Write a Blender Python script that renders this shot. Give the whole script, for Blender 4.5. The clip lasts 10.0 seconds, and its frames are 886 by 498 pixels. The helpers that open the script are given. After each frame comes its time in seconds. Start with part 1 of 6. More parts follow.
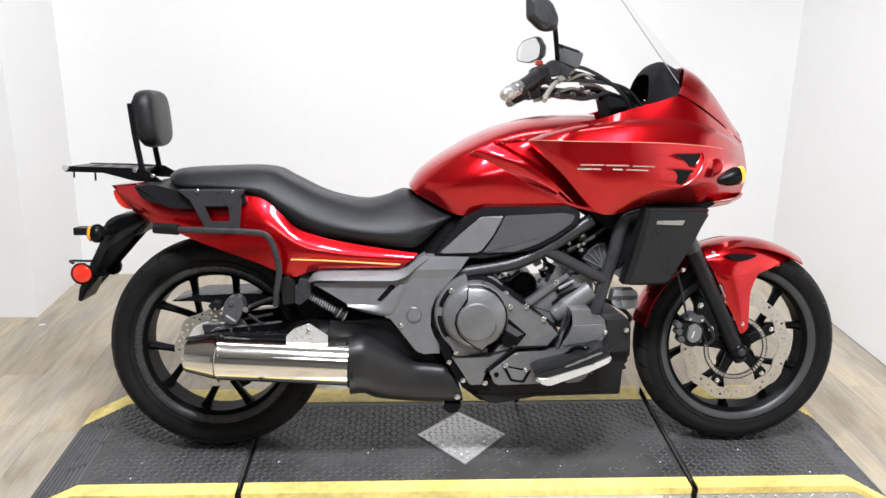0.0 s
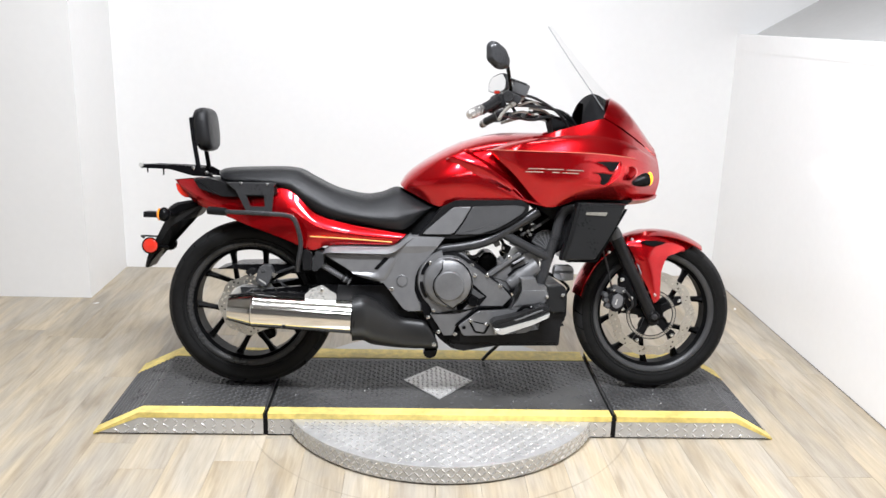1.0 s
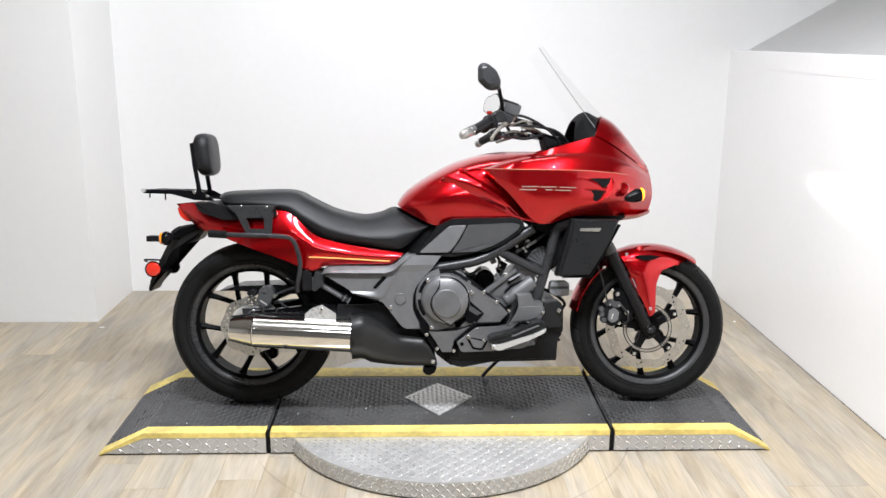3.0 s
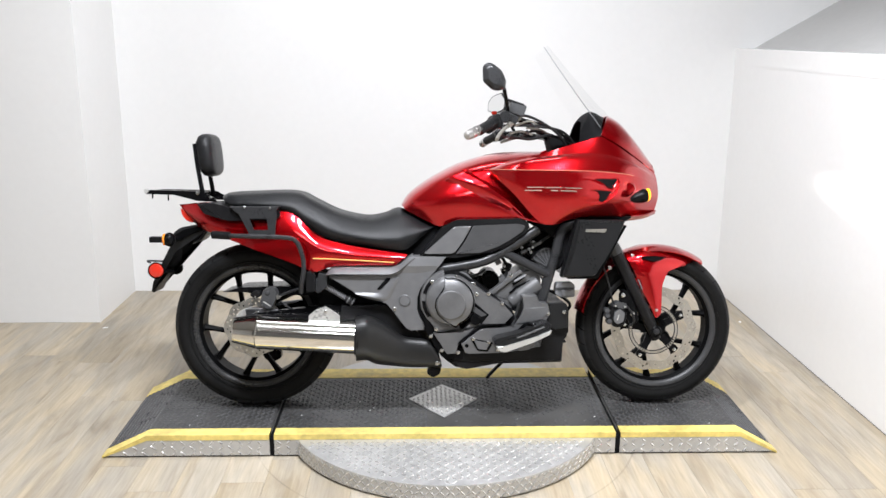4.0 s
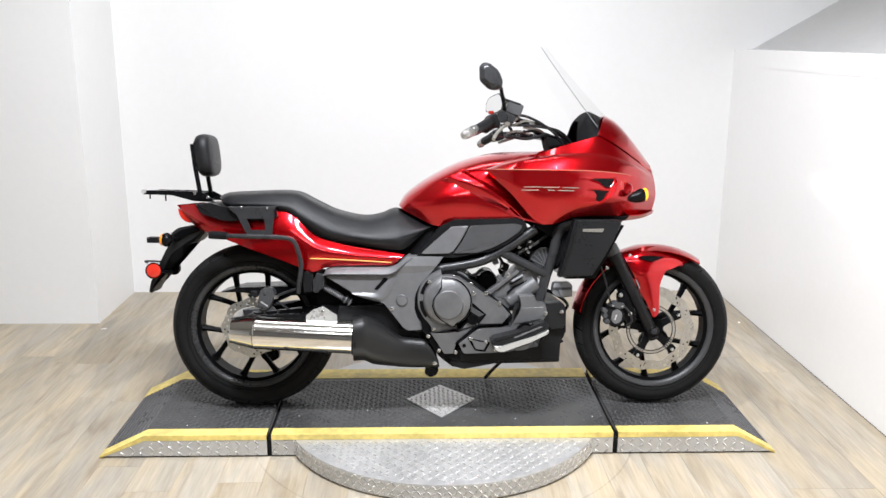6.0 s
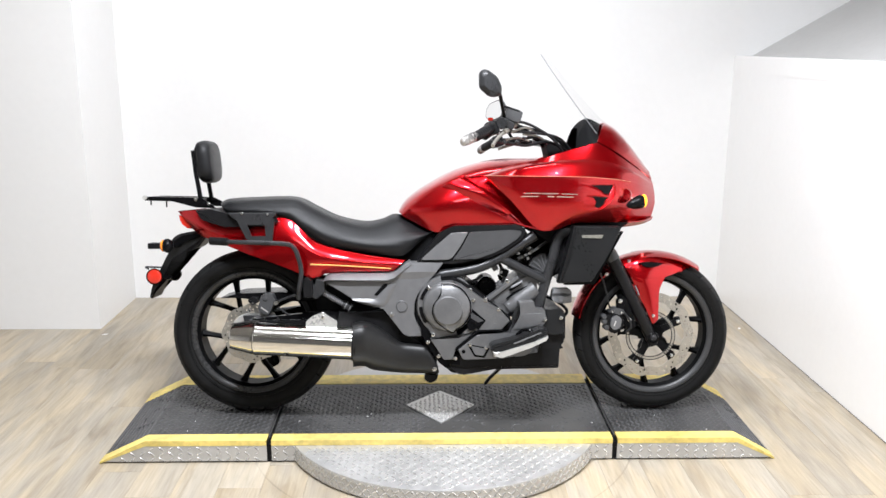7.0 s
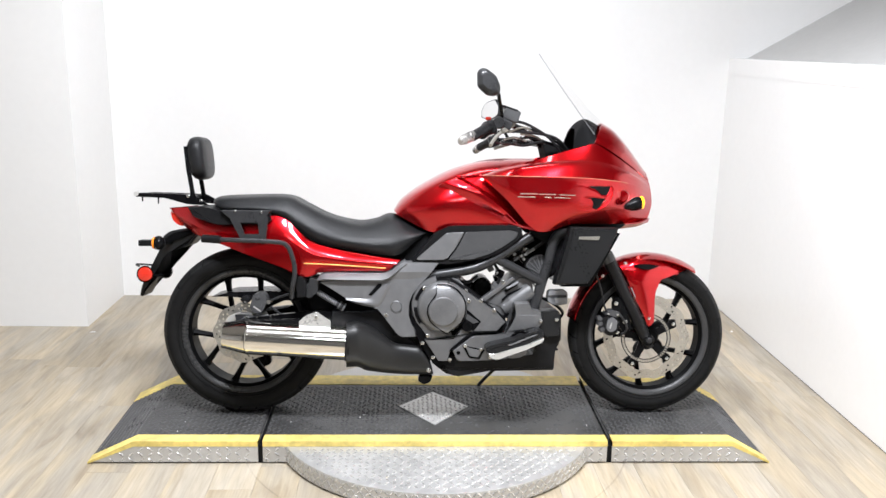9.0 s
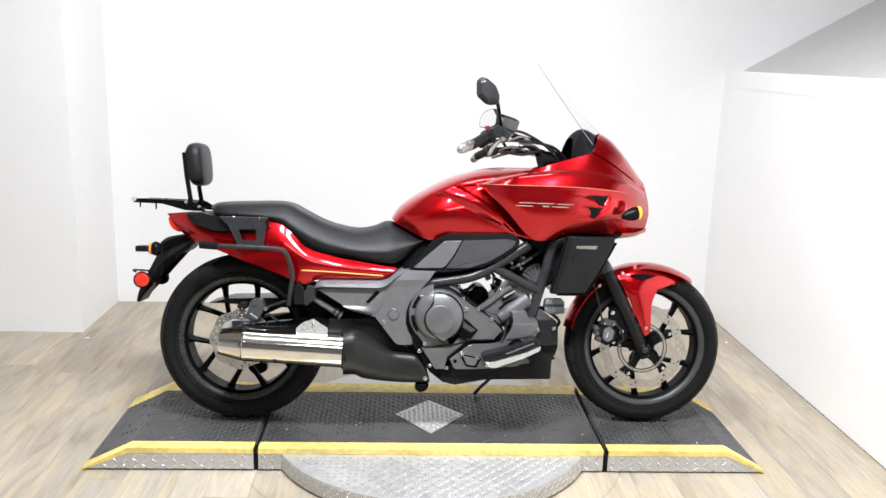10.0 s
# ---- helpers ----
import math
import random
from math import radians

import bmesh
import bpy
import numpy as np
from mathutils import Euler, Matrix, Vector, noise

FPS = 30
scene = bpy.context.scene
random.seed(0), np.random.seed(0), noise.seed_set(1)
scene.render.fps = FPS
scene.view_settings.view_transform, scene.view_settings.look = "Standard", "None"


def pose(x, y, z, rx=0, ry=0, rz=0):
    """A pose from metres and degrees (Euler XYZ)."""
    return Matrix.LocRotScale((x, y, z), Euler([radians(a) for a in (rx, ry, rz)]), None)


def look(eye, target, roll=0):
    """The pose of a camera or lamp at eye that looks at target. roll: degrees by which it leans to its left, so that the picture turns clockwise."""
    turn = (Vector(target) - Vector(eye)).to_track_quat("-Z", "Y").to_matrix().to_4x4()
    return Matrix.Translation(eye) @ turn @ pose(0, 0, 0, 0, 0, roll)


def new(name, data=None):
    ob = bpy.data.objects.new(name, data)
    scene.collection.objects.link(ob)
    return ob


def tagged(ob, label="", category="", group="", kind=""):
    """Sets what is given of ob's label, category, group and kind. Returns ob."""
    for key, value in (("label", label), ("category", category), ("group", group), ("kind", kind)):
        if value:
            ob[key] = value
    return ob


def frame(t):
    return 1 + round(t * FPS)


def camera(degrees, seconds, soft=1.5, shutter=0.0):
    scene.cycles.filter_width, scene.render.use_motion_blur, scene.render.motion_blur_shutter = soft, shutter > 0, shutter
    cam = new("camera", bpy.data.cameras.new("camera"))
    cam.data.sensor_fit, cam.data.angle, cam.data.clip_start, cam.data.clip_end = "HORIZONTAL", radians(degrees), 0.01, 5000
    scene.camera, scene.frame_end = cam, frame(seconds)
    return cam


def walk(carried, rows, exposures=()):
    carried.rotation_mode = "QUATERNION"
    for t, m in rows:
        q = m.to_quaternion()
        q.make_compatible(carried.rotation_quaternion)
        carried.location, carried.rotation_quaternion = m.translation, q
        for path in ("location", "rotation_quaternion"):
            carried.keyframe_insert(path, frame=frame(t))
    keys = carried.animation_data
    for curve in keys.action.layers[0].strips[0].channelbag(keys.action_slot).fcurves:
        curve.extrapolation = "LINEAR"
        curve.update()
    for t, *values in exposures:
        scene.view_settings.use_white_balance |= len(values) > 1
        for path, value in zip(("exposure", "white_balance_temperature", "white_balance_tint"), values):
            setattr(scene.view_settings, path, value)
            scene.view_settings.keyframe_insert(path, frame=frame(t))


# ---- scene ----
from mathutils.bvhtree import BVHTree

cam = camera(54.8, 10.0, soft=1.5)
PATH = [
    (0, (-0.22, -2.303, 1.41), (-0.133, -0.397, 0.811), 0.7),
    (0.5, (-0.145, -2.733, 1.451), (-0.1, -0.806, 0.916), 1.7),
    (1, (-0.183, -3.071, 1.458), (-0.098, -1.142, 0.934), 1.7),
    (1.5, (-0.209, -3.217, 1.465), (-0.137, -1.279, 0.973), 1.5),
    (2, (-0.17, -3.199, 1.469), (-0.106, -1.256, 0.998), 0.4),
    (2.5, (-0.141, -3.157, 1.466), (-0.074, -1.215, 0.991), 0.5),
    (4, (-0.151, -3.102, 1.476), (-0.091, -1.163, 0.99), 0.4),
    (4.5, (-0.144, -3.1, 1.466), (-0.08, -1.16, 0.986), 0.7),
    (5, (-0.153, -3.102, 1.465), (-0.081, -1.162, 0.984), 0.8),
    (5.5, (-0.146, -3.102, 1.463), (-0.081, -1.163, 0.98), 0.5),
    (7, (-0.126, -3.114, 1.47), (-0.075, -1.17, 1.003), 0.3),
    (7.5, (-0.127, -3.108, 1.469), (-0.066, -1.164, 1.002), 0.4),
    (8, (-0.142, -3.108, 1.463), (-0.078, -1.162, 1.004), 0.7),
    (8.5, (-0.151, -3.094, 1.462), (-0.075, -1.15, 0.996), 0.9),
    (9, (-0.157, -3.082, 1.463), (-0.075, -1.139, 0.996), 1.1),
    (9.5, (-0.17, -3.08, 1.458), (-0.076, -1.138, 0.989), 1.6),
    (10, (-0.174, -3.086, 1.459), (-0.076, -1.139, 1.014), 1.7),
]
walk(cam, [(t, look(eye, target, roll)) for t, eye, target, roll in PATH],
     exposures=[(0.0, 0.0), (1.5, -0.02), (2.5, -0.12), (4.0, -0.1), (5.5, -0.08), (7.0, 0.04), (10.0, 0.06)])
LAMP_A, REAR_FILL, WALL_FILL, BEAM = 104, 34, 28, 85

# ---- light ----
world = bpy.data.worlds.new("studio_world")
world.use_nodes = True
scene.world = world
world.node_tree.nodes["Background"].inputs[0].default_value = (1.0, 0.98, 0.95, 1)
world.node_tree.nodes["Background"].inputs[1].default_value = 0.05


def area_lamp(name, at, target, sx, sy, watts, colour=(0.936, 0.965, 1.03)):
    lamp = bpy.data.lights.new(name, "AREA")
    lamp.shape, lamp.size, lamp.size_y, lamp.energy, lamp.color = "RECTANGLE", sx, sy, watts, colour
    ob = new(name, lamp)
    ob.matrix_world = look(at, target)
    return ob


area_lamp("overhead_light", (-0.5, -1.4, 3.0), (-0.4, -1.2, 0), 0.42, 0.3, LAMP_A)
area_lamp("overhead_light", (0.4, -1.4, 3.0), (0.3, -1.2, 0), 0.42, 0.3, LAMP_A)
# added fill from overhead behind the camera, no known lamp
area_lamp("overhead_light", (-0.1, -3.6, 3.05), (-0.1, -3.4, 0), 1.6, 0.4, REAR_FILL)
# added light to brighten the back wall, no known lamp either
area_lamp("overhead_light", (-0.4, 0.3, 3.05), (-0.4, 1.3, 0), 1.7, 0.3, WALL_FILL)
beam = bpy.data.lights.new("headlamp_beam", "SPOT")
beam.energy, beam.spot_size, beam.spot_blend, beam.shadow_soft_size = BEAM, radians(115), 0.45, 0.03
beam.color = (1.0, 0.97, 0.92)
new("headlamp_beam", beam).matrix_world = look((0.9, 0.13, 0.9), (1.65, -0.12, 0.82)) @ Matrix.Diagonal((1, 0.1, 1, 1))


# ---- materials ----
def node_material(name):
    m = bpy.data.materials.new(name)
    m.use_nodes = True
    return m, m.node_tree.nodes, m.node_tree.links, m.node_tree.nodes["Principled BSDF"]


def material(name, colour, rough=0.5, metal=0.0, coat=0.0, grain=0.0, grain_scale=60.0, bump=0.0, bump_scale=200.0,
             rough_var=0.0, specular=0.5, transmission=0.0, ior=1.45, emit=None, emit_strength=0.0, object_random=0.0, stretch=None):
    m, nodes, links, b = node_material(name)
    b.inputs["Base Color"].default_value = (*colour, 1)
    b.inputs["Roughness"].default_value = rough
    b.inputs["Metallic"].default_value = metal
    b.inputs["Coat Weight"].default_value = coat
    b.inputs["Coat Roughness"].default_value = 0.03
    b.inputs["Specular IOR Level"].default_value = specular
    b.inputs["Transmission Weight"].default_value = transmission
    b.inputs["IOR"].default_value = ior
    if emit:
        b.inputs["Emission Color"].default_value = (*emit, 1)
        b.inputs["Emission Strength"].default_value = emit_strength
    coords = nodes.new("ShaderNodeTexCoord")
    mapping = nodes.new("ShaderNodeMapping")
    links.new(coords.outputs["Object"], mapping.inputs["Vector"])
    if stretch:
        mapping.inputs["Scale"].default_value = stretch
    if grain or rough_var:
        fine, wide, mix = nodes.new("ShaderNodeTexNoise"), nodes.new("ShaderNodeTexNoise"), nodes.new("ShaderNodeMath")
        fine.inputs["Scale"].default_value, wide.inputs["Scale"].default_value = grain_scale, grain_scale / 12
        fine.inputs["Detail"].default_value = 4
        mix.operation = "ADD"
        for n in (fine, wide):
            links.new(mapping.outputs["Vector"], n.inputs["Vector"])
        links.new(fine.outputs["Fac"], mix.inputs[0])
        links.new(wide.outputs["Fac"], mix.inputs[1])
        if grain:
            tone = nodes.new("ShaderNodeMapRange")
            tone.inputs["From Min"].default_value, tone.inputs["From Max"].default_value = 0.7, 1.3
            tone.inputs["To Min"].default_value, tone.inputs["To Max"].default_value = 1 - grain, 1 + grain
            links.new(mix.outputs[0], tone.inputs["Value"])
            scale = nodes.new("ShaderNodeVectorMath")
            scale.operation = "SCALE"
            scale.inputs[0].default_value = colour
            links.new(tone.outputs[0], scale.inputs["Scale"])
            source = scale.outputs[0]
            if object_random:
                info, vary, again = nodes.new("ShaderNodeObjectInfo"), nodes.new("ShaderNodeMapRange"), nodes.new("ShaderNodeVectorMath")
                vary.inputs["To Min"].default_value, vary.inputs["To Max"].default_value = 1 - object_random, 1 + object_random
                links.new(info.outputs["Random"], vary.inputs["Value"])
                again.operation = "SCALE"
                links.new(source, again.inputs[0])
                links.new(vary.outputs[0], again.inputs["Scale"])
                source = again.outputs[0]
            links.new(source, b.inputs["Base Color"])
        if rough_var:
            gloss = nodes.new("ShaderNodeMapRange")
            gloss.inputs["From Min"].default_value, gloss.inputs["From Max"].default_value = 0.7, 1.3
            gloss.inputs["To Min"].default_value, gloss.inputs["To Max"].default_value = max(0.02, rough - rough_var), rough + rough_var
            links.new(mix.outputs[0], gloss.inputs["Value"])
            links.new(gloss.outputs[0], b.inputs["Roughness"])
    if bump:
        n, bn = nodes.new("ShaderNodeTexNoise"), nodes.new("ShaderNodeBump")
        n.inputs["Scale"].default_value, n.inputs["Detail"].default_value = bump_scale, 3
        bn.inputs["Strength"].default_value, bn.inputs["Distance"].default_value = bump, 0.002
        links.new(mapping.outputs["Vector"], n.inputs["Vector"])
        links.new(n.outputs["Fac"], bn.inputs["Height"])
        links.new(bn.outputs["Normal"], b.inputs["Normal"])
    return m


RED = material("candy_red_paint", (0.47, 0.0018, 0.0055), rough=0.25, metal=0.85, coat=0.8, grain=0.06, grain_scale=900, specular=0.3)
VINYL = material("black_seat_vinyl", (0.0088, 0.009, 0.0098), rough=0.38, grain=0.2, grain_scale=80, bump=0.35, bump_scale=700, rough_var=0.06, specular=0.3)
PLASTIC = material("black_textured_plastic", (0.008, 0.008, 0.0086), rough=0.38, grain=0.25, grain_scale=90, bump=0.15, bump_scale=900, rough_var=0.08, specular=0.2)
BLACK = material("black_gloss_paint", (0.004, 0.004, 0.0045), rough=0.25, grain=0.2, grain_scale=50, rough_var=0.06, specular=0.14)
GREY = material("grey_satin_plastic", (0.148, 0.1485, 0.152), rough=0.36, metal=0.3, grain=0.08, grain_scale=400, rough_var=0.05, specular=0.4)
GREYDARK = material("dark_grey_satin_plastic", (0.066, 0.0665, 0.0685), rough=0.34, metal=0.2, grain=0.1, grain_scale=300, rough_var=0.05, specular=0.35)
ENGINE = material("grey_engine_paint", (0.155, 0.1555, 0.158), rough=0.36, metal=0.5, grain=0.12, grain_scale=250, bump=0.08, bump_scale=900, rough_var=0.07, specular=0.4)
FRAME = material("dark_frame_paint", (0.035, 0.0353, 0.037), rough=0.3, metal=0.3, grain=0.1, grain_scale=300, rough_var=0.06, specular=0.35)
CHROME = material("brushed_chrome", (0.80, 0.78, 0.74), rough=0.13, metal=1.0, grain=0.04, grain_scale=120, rough_var=0.05, stretch=(0.15, 1, 1))
SILVER = material("cast_silver_metal", (0.66, 0.655, 0.63), rough=0.34, metal=0.6, grain=0.05, grain_scale=60, rough_var=0.08)
DISCSTEEL = material("bright_disc_steel", (0.62, 0.61, 0.58), rough=0.35, metal=1.0, grain=0.1, grain_scale=200, rough_var=0.08)
STEEL = material("brushed_disc_steel", (0.50, 0.472, 0.42), rough=0.32, metal=1.0, grain=0.1, grain_scale=200, rough_var=0.08)
BOLT = material("zinc_bolt", (0.75, 0.75, 0.73), rough=0.25, metal=1.0)
TYRE = material("tyre_rubber", (0.0095, 0.0094, 0.0094), rough=0.6, grain=0.25, grain_scale=60, bump=0.2, bump_scale=500, rough_var=0.1, specular=0.09)
RIM = material("black_wheel_paint", (0.0035, 0.0035, 0.0037), rough=0.34, metal=0.0, grain=0.2, grain_scale=120, rough_var=0.06, specular=0.035)
KNURL = material("knurled_metal", (0.4, 0.385, 0.37), rough=0.3, metal=0.8, grain=0.6, grain_scale=260, rough_var=0.1)
PALEGREY = material("pale_grey_plastic", (0.21, 0.212, 0.22), rough=0.4, grain=0.15, grain_scale=120, rough_var=0.06)
LIP = material("grey_rim_lip", (0.036, 0.036, 0.037), rough=0.4, metal=0.0, grain=0.15, grain_scale=100, rough_var=0.08, specular=0.4)

REARLIP = material("gloss_black_rim_lip", (0.028, 0.028, 0.0285), rough=0.3, grain=0.15, grain_scale=100, rough_var=0.08, specular=0.4)
# tread rubber a little paler and rougher than the sidewall
TREAD = material("paler_tread_rubber", (0.014, 0.014, 0.0142), rough=0.7, grain=0.3, grain_scale=80, bump=0.25, bump_scale=400, rough_var=0.1, specular=0.22)


def clear_material():
    m, nodes, links, b = node_material("clear_acrylic")
    clear, gloss, mix, face, power, ease = (nodes.new(k) for k in ("ShaderNodeBsdfTransparent", "ShaderNodeBsdfGlossy", "ShaderNodeMixShader", "ShaderNodeLayerWeight", "ShaderNodeMath", "ShaderNodeMath"))
    clear.inputs["Color"].default_value = (0.982, 0.984, 0.984, 1)
    gloss.inputs["Roughness"].default_value = 0.04
    power.operation, power.inputs[1].default_value = "POWER", 4.0
    ease.operation, ease.inputs[1].default_value, ease.inputs[2].default_value = "MULTIPLY_ADD", 0.16, 0.015
    links.new(face.outputs["Facing"], power.inputs[0])
    links.new(power.outputs[0], ease.inputs[0])
    links.new(ease.outputs[0], mix.inputs[0])
    links.new(clear.outputs[0], mix.inputs[1])
    links.new(gloss.outputs[0], mix.inputs[2])
    links.new(mix.outputs[0], nodes["Material Output"].inputs["Surface"])
    return m


GLASS = clear_material()
MIRROR = material("mirror_glass", (0.9, 0.9, 0.9), rough=0.02, metal=1.0)
AMBER = material("amber_lens", (0.9, 0.25, 0.01), rough=0.15, coat=0.6, grain=0.1, grain_scale=300)
AMBERLIT = material("lit_amber_lens", (0.9, 0.35, 0.01), rough=0.15, emit=(1.0, 0.45, 0.02), emit_strength=1.5)
REDLENS = material("red_lens", (0.58, 0.028, 0.014), rough=0.15, coat=0.8, grain=0.15, grain_scale=300)
GOLD = material("gold_pinstripe", (0.72, 0.38, 0.11), rough=0.3, metal=0.3)
PINSTRIPE = material("pale_pinstripe", (0.6, 0.25, 0.16), rough=0.3, metal=0.3)
GUARD = material("glossy_black_plastic", (0.010, 0.010, 0.0102), rough=0.42, grain=0.15, grain_scale=40, bump=0.0, bump_scale=120, rough_var=0.03, specular=0.45)
SHROUD = material("black_shroud_plastic", (0.012, 0.0122, 0.0127), rough=0.33, grain=0.05, grain_scale=120, rough_var=0.07, specular=0.3)
LEVER = material("cast_lever_metal", (0.3, 0.285, 0.25), rough=0.35, metal=0.5, grain=0.2, grain_scale=150, rough_var=0.08)
MATTE = material("matte_black_plastic", (0.006, 0.006, 0.0065), rough=0.7, specular=0.1, grain=0.2, grain_scale=200, bump=0.1, bump_scale=800)
CABLE = material("black_cable_rubber", (0.01, 0.01, 0.011), rough=0.5, grain=0.1)
LAMPGLASS = material("lit_headlamp", (0.95, 0.95, 0.95), rough=0.1, emit=(1, 0.95, 0.88), emit_strength=4.0)
YELLOW = material("worn_yellow_paint", (0.70, 0.548, 0.168), rough=0.5, grain=0.3, grain_scale=40, bump=0.2, bump_scale=200, rough_var=0.1)
MAT = material("worn_rubber_tread", (0.0445, 0.0435, 0.042), rough=0.42, grain=0.5, grain_scale=10, bump=0.2, bump_scale=300, rough_var=0.12)
TREADTOP = material("polished_rubber_tread", (0.085, 0.085, 0.088), rough=0.32, grain=0.4, grain_scale=16, rough_var=0.1)
PLATE = material("aluminium_tread_plate", (0.5, 0.495, 0.485), rough=0.4, metal=0.5, grain=0.1, grain_scale=25, rough_var=0.14)
PAINT = material("white_wall_paint", (0.82, 0.815, 0.803), rough=0.45, grain=0.012, grain_scale=30, bump=0.03, bump_scale=300)
GLOSSPAINT = material("semi_gloss_white_paint", (0.84, 0.832, 0.82), rough=0.22, grain=0.012, grain_scale=30, bump=0.02, bump_scale=200)
REARTONE = material("reflection_dimming_grey", (0.17, 0.168, 0.164), rough=0.6, grain=0.03, grain_scale=20)
TREADPLATE = material("polished_tread_bar", (0.7, 0.69, 0.66), rough=0.25, metal=0.7, grain=0.1, grain_scale=40)
# one even grey for the sloping panel
SLOPEGREY = material("grey_slope_panel", (0.52, 0.513, 0.5), rough=0.5, grain=0.03, grain_scale=30)


def wood_material():
    m, nodes, links, b = node_material("washed_oak_laminate")
    coords, info = nodes.new("ShaderNodeTexCoord"), nodes.new("ShaderNodeObjectInfo")
    spread, shift = nodes.new("ShaderNodeVectorMath"), nodes.new("ShaderNodeVectorMath")
    spread.operation, shift.operation = "SCALE", "ADD"
    spread.inputs[0].default_value = (7.0, 31.0, 5.0)
    links.new(info.outputs["Random"], spread.inputs["Scale"])
    links.new(coords.outputs["Object"], shift.inputs[0])
    links.new(spread.outputs[0], shift.inputs[1])

    def streaks(scale, detail, distortion, stretch):
        mapping, n = nodes.new("ShaderNodeMapping"), nodes.new("ShaderNodeTexNoise")
        mapping.inputs["Scale"].default_value = stretch
        n.inputs["Scale"].default_value, n.inputs["Detail"].default_value, n.inputs["Distortion"].default_value = scale, detail, distortion
        links.new(shift.outputs[0], mapping.inputs["Vector"])
        links.new(mapping.outputs[0], n.inputs["Vector"])
        return n

    def ramp(source, stops):
        r = nodes.new("ShaderNodeValToRGB")
        e = r.color_ramp.elements
        e[0].position, e[0].color = stops[0][0], (*stops[0][1], 1)
        e[1].position, e[1].color = stops[-1][0], (*stops[-1][1], 1)
        for at, colour in stops[1:-1]:
            e.new(at).color = (*colour, 1)
        links.new(source, r.inputs["Fac"])
        return r

    def mixed(kind, factor, a, b_):
        n = nodes.new("ShaderNodeMix")
        n.data_type, n.blend_type = "RGBA", kind
        if isinstance(factor, float):
            n.inputs["Factor"].default_value = factor
        else:
            links.new(factor, n.inputs["Factor"])
        links.new(a, n.inputs[6])
        links.new(b_, n.inputs[7])
        return n.outputs[2]

    hue = ramp(streaks(1.8, 4, 0.8, (4.6, 1.0, 1.0)).outputs["Fac"], [(0.35, (0.468, 0.39, 0.275)), (0.47, (0.443, 0.38, 0.286)), (0.53, (0.428, 0.374, 0.292)), (0.65, (0.402, 0.36, 0.295))])
    dark = ramp(streaks(3.0, 6, 0.9, (5.5, 0.85, 1.0)).outputs["Fac"], [(0.28, (0.72, 0.69, 0.65)), (0.45, (0.93, 0.92, 0.91)), (0.7, (1.09, 1.09, 1.09))])
    grain = streaks(12.0, 5, 0.3, (10.0, 0.6, 1.0))
    fine = ramp(grain.outputs["Fac"], [(0.3, (0.86, 0.86, 0.86)), (0.7, (1.08, 1.08, 1.08))])
    tone = nodes.new("ShaderNodeMapRange")
    tone.inputs["To Min"].default_value, tone.inputs["To Max"].default_value = 0.84, 1.09
    links.new(info.outputs["Random"], tone.inputs["Value"])
    colour = mixed("MULTIPLY", 1.0, mixed("MULTIPLY", 1.0, hue.outputs[0], dark.outputs[0]), fine.outputs[0])
    last = nodes.new("ShaderNodeVectorMath")
    last.operation = "SCALE"
    links.new(colour, last.inputs[0])
    links.new(tone.outputs[0], last.inputs["Scale"])
    # a faint scuffed ring where something turned round the stand
    place, far, off, worn, ring = nodes.new("ShaderNodeNewGeometry"), nodes.new("ShaderNodeVectorMath"), nodes.new("ShaderNodeMath"), nodes.new("ShaderNodeTexNoise"), nodes.new("ShaderNodeMapRange")
    far.operation, far.inputs[1].default_value = "DISTANCE", (-0.045, -0.015, 0.0)
    links.new(place.outputs["Position"], far.inputs[0])
    off.operation, off.inputs[1].default_value = "SUBTRACT", 0.728
    links.new(far.outputs["Value"], off.inputs[0])
    size = nodes.new("ShaderNodeMath")
    size.operation = "ABSOLUTE"
    links.new(off.outputs[0], size.inputs[0])
    ring.inputs["From Min"].default_value, ring.inputs["From Max"].default_value = 0.002, 0.007
    ring.inputs["To Min"].default_value, ring.inputs["To Max"].default_value = 1.0, 0.0
    links.new(size.outputs[0], ring.inputs["Value"])
    worn.inputs["Scale"].default_value = 4.0
    links.new(place.outputs["Position"], worn.inputs["Vector"])
    amount = nodes.new("ShaderNodeMath")
    amount.operation = "MULTIPLY"
    links.new(ring.outputs[0], amount.inputs[0])
    links.new(worn.outputs["Fac"], amount.inputs[1])
    grime = nodes.new("ShaderNodeMapRange")
    grime.inputs["From Min"].default_value, grime.inputs["To Min"].default_value, grime.inputs["To Max"].default_value = 0.3, 1.0, 0.45
    links.new(amount.outputs[0], grime.inputs["Value"])
    scuffed = nodes.new("ShaderNodeVectorMath")
    scuffed.operation = "SCALE"
    links.new(last.outputs[0], scuffed.inputs[0])
    links.new(grime.outputs[0], scuffed.inputs["Scale"])
    links.new(scuffed.outputs[0], b.inputs["Base Color"])
    b.inputs["Roughness"].default_value = 0.4
    bump = nodes.new("ShaderNodeBump")
    bump.inputs["Strength"].default_value, bump.inputs["Distance"].default_value = 0.12, 0.002
    links.new(grain.outputs["Fac"], bump.inputs["Height"])
    links.new(bump.outputs["Normal"], b.inputs["Normal"])
    return m


WOOD = wood_material()


